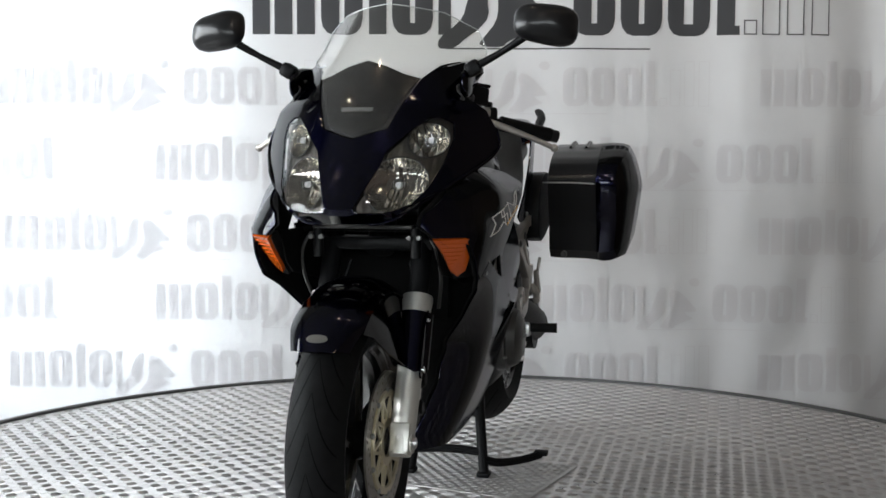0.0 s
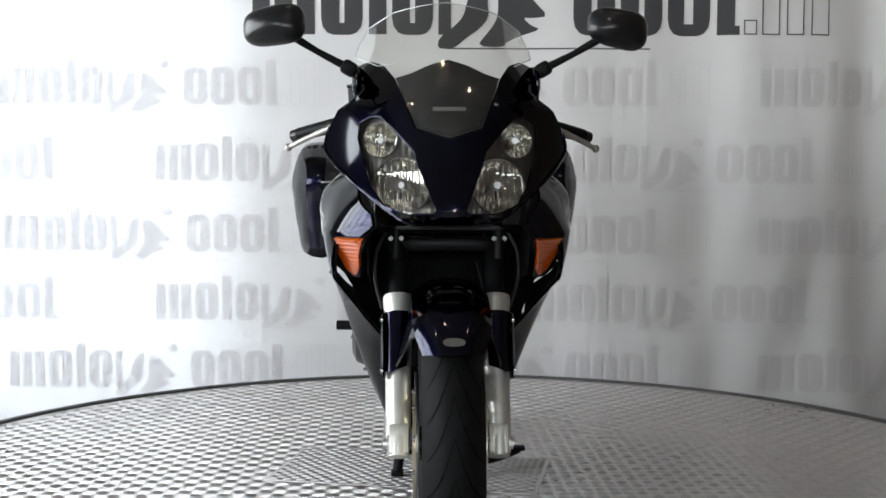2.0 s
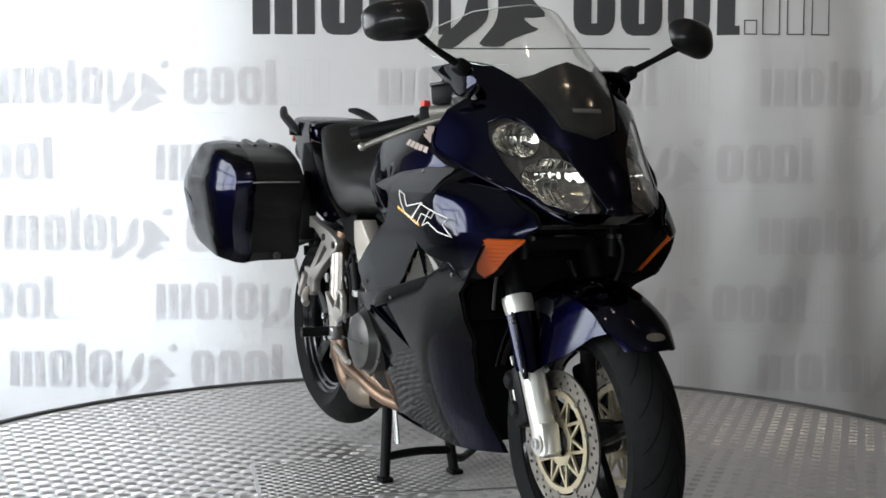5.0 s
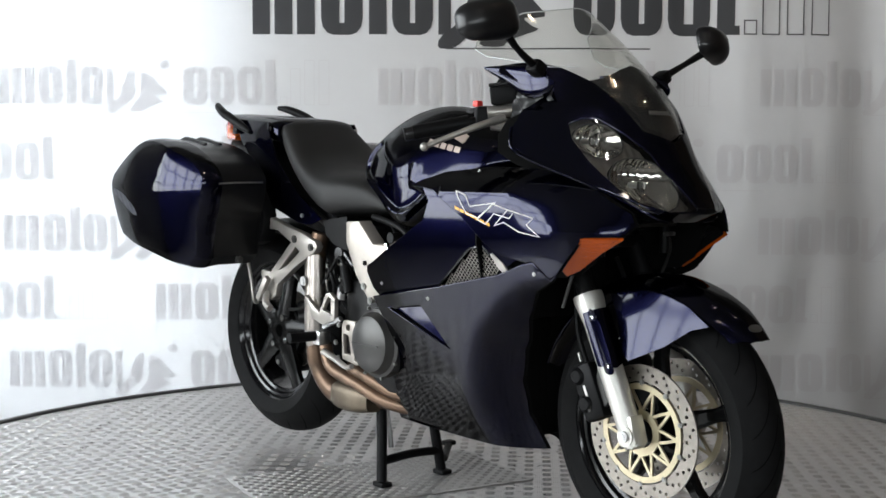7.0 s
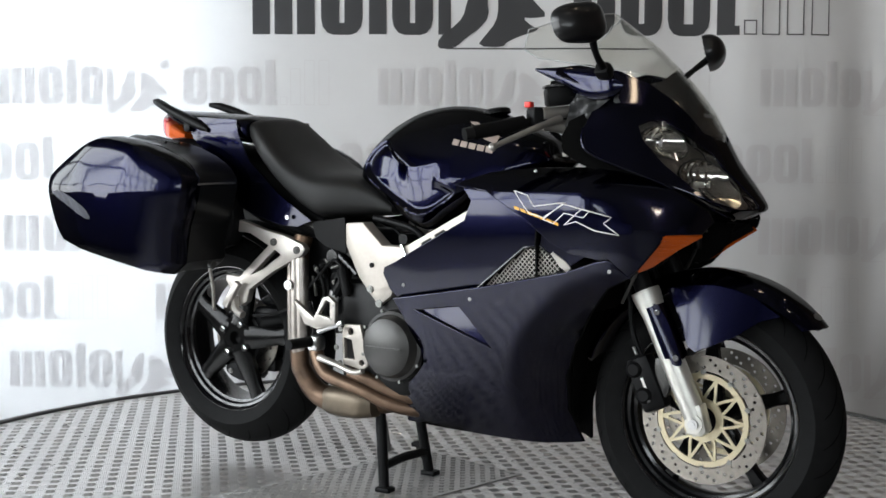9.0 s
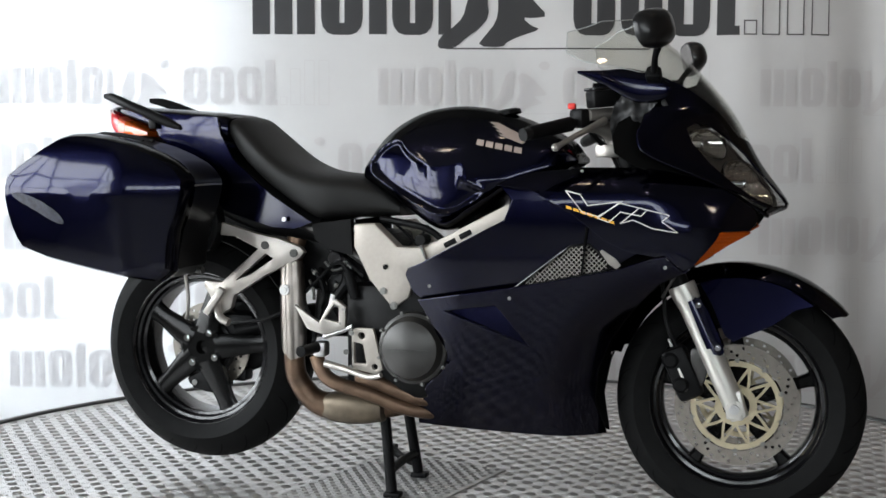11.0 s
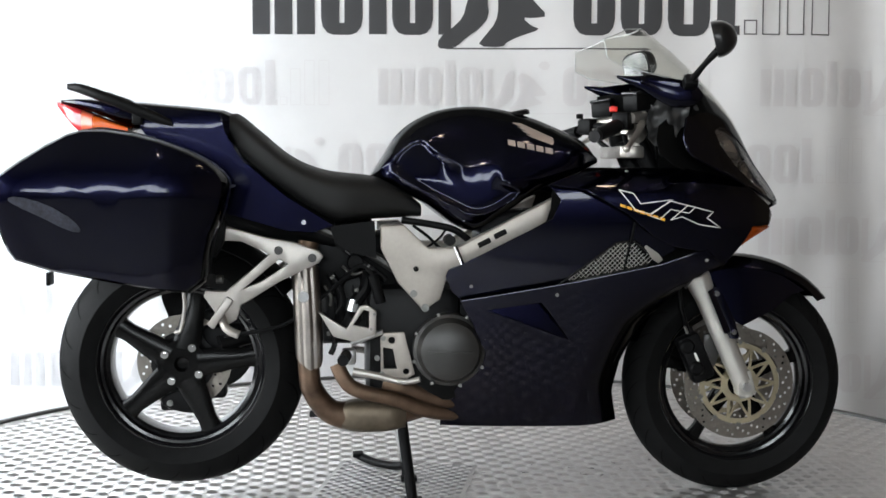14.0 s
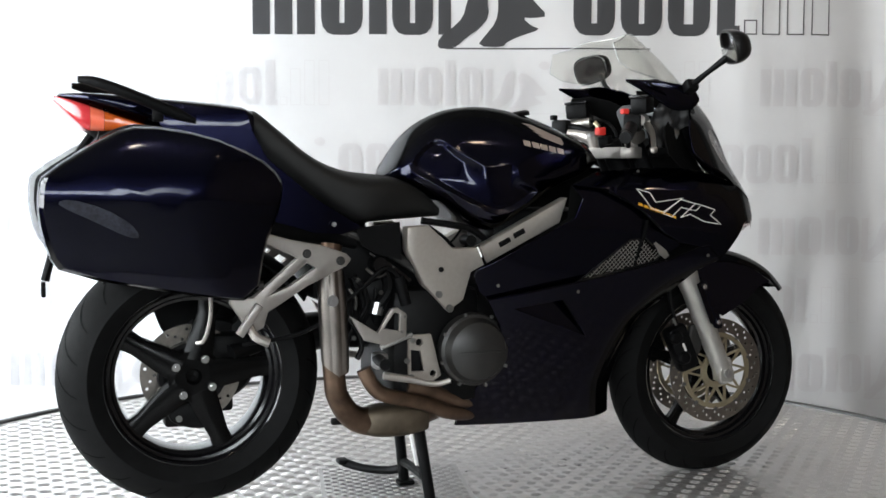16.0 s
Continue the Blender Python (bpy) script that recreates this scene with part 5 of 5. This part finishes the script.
part("exhaust_collector", loft(-0.315, -0.14, table([(-0.315, 0.262), (-0.28, 0.275), (-0.2, 0.276), (-0.14, 0.265)]), table([(-0.315, 0.212), (-0.28, 0.198), (-0.2, 0.196), (-0.14, 0.205)]), table([(-0.315, 0.03), (-0.27, 0.045), (-0.18, 0.045), (-0.14, 0.03)]), 3.0, 16, 28, None, -0.115), COLLECTOR, bike, "dull grey-brown exhaust collector box")
part("exhaust_bracket", box(-0.36, -0.11, 0.24, 0.05, 0.02, 0.016, 0.004), ENGINE, bike)
for s in (-0.05, 0.05):
    part("silencer", tube([(-0.45, s, 0.80), (-0.7, s, 0.87), (-0.93, s, 0.93)], 0.045, 16), ENGINE, bike)

# centre stand
st = new("centre_stand")
st.parent = bike
for s in (-1, 1):
    part("stand_leg", tube([(-0.152, s * 0.085, 0.24), (-0.14, s * 0.092, 0.15), (-0.122, s * 0.106, 0.016)], 0.0145, 12), BLACK, st)
    part("stand_foot", box(-0.118, s * 0.107, 0.0105, 0.045, 0.036, 0.014, 0.004), BLACK, st)
part("stand_crossbar", tube([(-0.128, -0.10, 0.07), (-0.13, 0.0, 0.075), (-0.128, 0.10, 0.07)], 0.012, 10), BLACK, st)
part("stand_lever", tube([(-0.125, 0.106, 0.05), (-0.155, 0.145, 0.036), (-0.21, 0.20, 0.034), (-0.252, 0.246, 0.042)], [0.012, 0.012, 0.011, 0.012], 10), BLACK, st)
part("lever_pad", box(-0.256, 0.248, 0.046, 0.03, 0.04, 0.014, 0.004), BLACK, st)
part("stand_spring", tube([(-0.14, -0.06, 0.10), (-0.16, -0.06, 0.2)], 0.008, 8), STEEL, st)

# mirrors
for s in (-1, 1):
    mr = new("mirror")
    mr.parent = bike
    tagged(mr, "black rear-view mirror on a slim stalk")
    bm = bmesh.new()
    bmesh.ops.create_uvsphere(bm, u_segments=36, v_segments=20, radius=1.0)
    for v in bm.verts:
        x, y, z = v.co
        f = lambda c, p: math.copysign(abs(c) ** p, c)
        n = max(1e-6, math.sqrt(y * y + z * z))
        sq = (abs(y / n) ** 3.2 + abs(z / n) ** 3.2) ** (-1 / 3.2)
        yy, zz = y * sq * 0.070, z * sq * (0.043 + 0.004 * y)
        xx = x * 0.045 if x > 0 else max(x * 0.045, -0.008)
        v.co = (xx, yy, zz)
    M = Matrix.Translation((0.578, s * 0.372, 1.171)) @ Matrix.Rotation(radians(-8 * s), 4, "X") @ Matrix.Rotation(radians(17 * s), 4, "Z") @ Matrix.Rotation(radians(-16), 4, "Y")
    bm.transform(M)
    part("housing", bm, HOUSING, mr)
    g = bmesh.new()
    pts = []
    for q in range(40):
        a = 2 * math.pi * q / 40
        c, d = math.cos(a), math.sin(a)
        sq = (abs(c) ** 3.2 + abs(d) ** 3.2) ** (-1 / 3.2)
        pts.append(g.verts.new((-0.0095, c * sq * 0.063, d * sq * 0.037)))
    g.faces.new(pts)
    bmesh.ops.solidify(g, geom=g.faces[:], thickness=0.001)
    g.transform(M)
    part("mirror_glass", g, MIRROR, mr)
    part("stalk", tube([(0.592, s * 0.335, 1.150), (0.574, s * 0.28, 1.118), (0.565, s * 0.225, 1.09)], [0.010, 0.007, 0.009], 12), BLACK, mr)
    part("boot", box(0, 0, 0, 0.036, 0.034, 0.032, 0.008, Matrix.Translation((0.562, s * 0.212, 1.083)) @ Matrix.Rotation(radians(30 * s), 4, "X")), BLACK, mr)
    bm = loft(0.38, 0.60, table([(0.38, 1.098), (0.45, 1.097), (0.55, 1.088), (0.59, 1.07), (0.60, 1.056)]), table([(0.38, 1.092), (0.45, 1.058), (0.52, 1.022), (0.58, 1.025), (0.60, 1.045)]), table([(0.38, 0.003), (0.48, 0.008), (0.58, 0.010), (0.60, 0.001)]), 2.4, 20, 16, None, s * 0.195)
    part("cowl_wing", bm, PAINT, cowl)

# cockpit
dash = part("instrument_panel", box(0, 0, 0, 0.05, 0.24, 0.10, 0.02, Matrix.Translation((0.555, 0, 1.0)) @ Matrix.Rotation(radians(-25), 4, "Y")), DASH, bike, "grey instrument panel behind the screen")
part("dial", box(0, 0, 0, 0.006, 0.10, 0.06, 0.002, Matrix.Translation((0.527, 0, 1.006)) @ Matrix.Rotation(radians(-25), 4, "Y")), BLACKGLOSS, dash)
part("display", box(0, 0, 0, 0.006, 0.04, 0.03, 0.002, Matrix.Translation((0.523, -0.06, 0.99)) @ Matrix.Rotation(radians(-25), 4, "Y")), WHITEPRINT, dash)
part("dash_frame", box(0.60, 0, 0.96, 0.06, 0.30, 0.12, 0.02), BLACK, bike)
part("top_clamp", bevel_flat(shell(chaikin([(0.40, -0.11), (0.44, -0.14), (0.48, -0.12), (0.47, 0.0), (0.48, 0.12), (0.44, 0.14), (0.40, 0.11), (0.42, 0.0)], 1), lambda u, v: (u, v, 0.925), 0.03, 0.03), 0.003), ALU, bike, "silver fork top clamp")
part("steering_stem", rod((0.44, 0, 0.94), (0.56, 0, 0.68), 0.03, 16), ENGINE, bike)
part("fork_brace", box(0.55, 0, 0.70, 0.08, 0.26, 0.03, 0.008), ENGINE, bike)
for s in (-1, 1):
    part("fork_cap", rod((0.455, s * 0.104, 0.925), (0.445, s * 0.104, 0.962), 0.021, 18), ALU, bike)
    part("handlebar", tube([(0.455, s * 0.115, 0.965), (0.42, s * 0.17, 0.985), (0.38, s * 0.225, 0.973), (0.305, s * 0.335, 0.947)], 0.011, 12), BLACK, bike)
    gp = part("grip", tube([(0.372, s * 0.236, 0.971), (0.30, s * 0.342, 0.946)], [0.0175, 0.0165], 16, 1), BLACK, bike, "black rubber handlebar grip")
    part("bar_end", rod((0.30, s * 0.342, 0.946), (0.289, s * 0.358, 0.942), 0.015, 16), HOUSING, gp)
    sw = part("switch_box", box(0, 0, 0, 0.05, 0.045, 0.045, 0.008, Matrix.Translation((0.395, s * 0.205, 0.985)) @ Matrix.Rotation(radians(-55 * s), 4, "Z")), BLACK, bike)
    part("switch", box(0.37, s * 0.208, 1.014, 0.018, 0.018, 0.014, 0.003), REDPLASTIC if s < 0 else BLACK, sw, "red stop switch" if s < 0 else "")
    rs = part("fluid_reservoir", box(0, 0, 0, 0.062, 0.045, 0.042, 0.006, Matrix.Translation((0.435, s * 0.185, 1.032)) @ Matrix.Rotation(radians(-40 * s), 4, "Z") @ Matrix.Rotation(radians(-6), 4, "Y")), BLACK, bike, "black brake fluid reservoir")
    part("reservoir_cap", box(0, 0, 0, 0.066, 0.049, 0.008, 0.003, Matrix.Translation((0.433, s * 0.185, 1.056)) @ Matrix.Rotation(radians(-40 * s), 4, "Z") @ Matrix.Rotation(radians(-6), 4, "Y")), BLACKGLOSS, rs)
    part("master_cylinder", rod((0.46, s * 0.15, 1.0), (0.41, s * 0.215, 0.992), 0.014, 14), ALU, bike)
    lv = part("hand_lever", tube([(0.445, s * 0.195, 0.980), (0.425, s * 0.25, 0.962), (0.395, s * 0.31, 0.938), (0.368, s * 0.36, 0.915)], [0.010, 0.008, 0.0065, 0.006], 12), ALU, bike, "silver hand lever")
    b = bmesh.new()
    bmesh.ops.create_uvsphere(b, u_segments=14, v_segments=8, radius=0.0095, matrix=Matrix.Translation((0.366, s * 0.363, 0.914)))
    part("lever_ball", b, ALU, lv)
    part("bar_clamp", tube([(0.452, s * 0.128, 0.955), (0.43, s * 0.16, 0.965), (0.40, s * 0.195, 0.968)], [0.024, 0.017, 0.014], 16), ALU, bike, "silver handlebar clamp")
    part("fork_cap", rod((0.45, s * 0.104, 0.953), (0.444, s * 0.104, 0.972), 0.019, 18), STEEL, bike)
    part("hose_fitting", rod((0.468, s * 0.142, 1.0), (0.476, s * 0.13, 0.985), 0.007, 8), GOLD, bike, "brass hose fitting")
    part("brake_line", tube([(0.476, s * 0.13, 0.985), (0.50, s * 0.12, 0.94), (0.51, s * 0.10, 0.86), (0.53, s * 0.09, 0.78)], 0.0055, 8), BLACK, bike)
    part("wiring_loom", tube([(0.40, s * 0.19, 0.975), (0.42, s * 0.14, 0.935), (0.46, s * 0.08, 0.90), (0.50, s * 0.04, 0.86)], 0.007, 8), BLACK, bike)
    part("control_cable", tube([(0.44, s * 0.16, 1.0), (0.50, s * 0.13, 1.0), (0.52, s * 0.10, 0.95), (0.48, s * 0.07, 0.88)], 0.005, 8), BLACK, bike)
part("choke_knob", box(0.395, -0.03, 0.968, 0.022, 0.03, 0.022, 0.004), REDPLASTIC, bike, "red knob by the fork clamp")
part("ignition_lock", rod((0.43, 0, 0.93), (0.425, 0, 0.955), 0.02, 18), BLACK, bike)

# dark soft trim inside the screen, with creases
TRIM = mat("creased_dark_trim", (0.028, 0.028, 0.029), 0.42, vary=0.4, scale=30, bump=0.6, bscale=90, spec=0.4)
trim = shell(chaikin([(0.465, 0.925), (0.455, 1.0), (0.505, 1.066), (0.57, 1.062), (0.602, 0.995), (0.535, 0.965), (0.53, 0.92)], 1), lambda x, z: (x, -(0.188 + 0.006 * math.sin(90 * x + 50 * z) + 0.005 * math.sin(140 * z - 60 * x + 1.0) + 0.003 * math.sin(260 * x)), z), 0.003, 0.007)
both("inner_trim", trim, TRIM, bike, "creased dark grey trim inside the screen", 60)

# small hardware in the open bay between frame and wheel
GLINT = mat("worn_small_steel", (0.10, 0.098, 0.092), 0.42, 0.95, vary=0.3, scale=60)
for pts, r, m in ((((-0.335, -0.135, 0.60), (-0.31, -0.14, 0.575), (-0.30, -0.135, 0.53), (-0.315, -0.13, 0.50)), 0.006, BLACK),
                  (((-0.30, -0.13, 0.62), (-0.275, -0.138, 0.60), (-0.25, -0.135, 0.605)), 0.004, GLINT),
                  (((-0.345, -0.13, 0.57), (-0.33, -0.14, 0.548), (-0.33, -0.135, 0.52)), 0.0045, GLINT),
                  (((-0.29, -0.128, 0.66), (-0.24, -0.135, 0.625), (-0.19, -0.135, 0.585)), 0.0075, BLACKGLOSS),
                  (((-0.33, -0.15, 0.40), (-0.32, -0.155, 0.43), (-0.33, -0.15, 0.47), (-0.35, -0.14, 0.50)), 0.007, BLACKGLOSS)):
    part("bay_line", tube(pts, r, 8), m, bike)
for x, z, r in ((-0.325, 0.592, 0.008), (-0.265, 0.56, 0.007), (-0.20, 0.475, 0.006), (-0.235, 0.62, 0.006), (-0.335, 0.45, 0.007), (-0.165, 0.41, 0.006), (-0.175, 0.375, 0.005)):
    part("bay_bolt", bolt((x, -0.136, z), r * 0.8, -1, 0.006), GLINT, bike)
part("spring_mount", revolve([(0.0, -0.02), (0.018, -0.02), (0.022, -0.012), (0.022, 0.02), (0.0, 0.02)], (-0.268, -0.125, 0.63), 24, closed=False), BLACKGLOSS, bike)
part("gear_case", bevel_flat(slab(chaikin([(-0.31, 0.58), (-0.23, 0.60), (-0.17, 0.55), (-0.17, 0.47), (-0.24, 0.44), (-0.32, 0.47)], 1), -0.118, -0.06), 0.008), ENGINE, bike)
for k in range(5):
    part("case_rib", box(-0.30 + 0.026 * k, -0.121, 0.525, 0.005, 0.008, 0.09, 0.002), ENGINE, bike)

# printed strokes on the flanks
for s in (-1, 1):
    by = bmesh.new()

    def stroke(pts, r=0.0018):
        loop = resample(pts, 0.015)
        loop.append(loop[0])
        bm = tube([flank(x, z, -0.0006) for x, z in loop], r, 5, 1, None, False)
        part("flank_stroke", bm if s < 0 else mirrored(bm), WHITEPRINT, upper[0] if s < 0 else upper[1], "pale outlined decorative stroke")
    for pts in (((0.371, 0.816), (0.406, 0.807), (0.424, 0.782), (0.505, 0.792), (0.448, 0.757), (0.412, 0.766)),
                ((0.447, 0.753), (0.497, 0.789), (0.561, 0.773), (0.546, 0.759), (0.500, 0.768), (0.473, 0.744)),
                ((0.500, 0.742), (0.543, 0.778), (0.610, 0.761), (0.593, 0.747), (0.629, 0.722), (0.572, 0.731), (0.529, 0.750))):
        stroke(pts, 0.0013)
    for k in range(7):
        x, z = 0.373 + 0.0165 * k, 0.782 - 0.0053 * k
        shell([(x, z), (x + 0.013, z - 0.004), (x + 0.014, z - 0.011), (x + 0.001, z - 0.007)], lambda a, b: flank(a, b, -0.0008), 0.0005, 0.02, (), by)
    part("flank_bar", by if s < 0 else mirrored(by), YELLOWPRINT, upper[0] if s < 0 else upper[1], "small yellow printed bar")

# ---- ceiling spots ----
BULB = glow("warm_lamp", (1.0, 0.78, 0.55), 60.0)
for x, y, _ in SPOTS:
    lamp = thing("ceiling_spot", "small round warm spot lamp on the ceiling", "spot lamp", "ceiling spots")
    lamp.location = (x, y, CEIL_Z)
    part("housing", revolve([(0.05, 0.0), (0.06, 0.0), (0.065, 0.12), (0.055, 0.12)], (0, 0, 0), 24), BLACK, lamp).matrix_local = pose(0, 0, 0, -90, 0, 0)
    b = bmesh.new()
    bmesh.ops.create_circle(b, cap_ends=True, segments=24, radius=0.05)
    part("lamp_disc", b, BULB, lamp).location = (0, 0, -0.11)


def motions():
    keys = ((0, -102.58), (1, -94.95), (2, -87.3), (3, -79.6), (4, -71.83), (5, -64.15), (6.5, -52.75), (7, -48.9), (8, -41.05), (9, -33.1), (10, -25.3), (11.5, -13.65), (12, -9.83), (13, -2.14), (14, 5.57), (15, 13.33), (16, 21.12))
    walk(bike, [(t, pose(0, 0, 0, 0, 0, a) @ pose(0, -0.046, 0)) for t, a in keys])
    walk(platform, [(t, pose(0, 0, 0, 0, 0, a)) for t, a in keys])
    walk(plate, [(t, pose(0, 0, 0, 0, 0, a) @ PLATE_POSE) for t, a in keys])


motions()
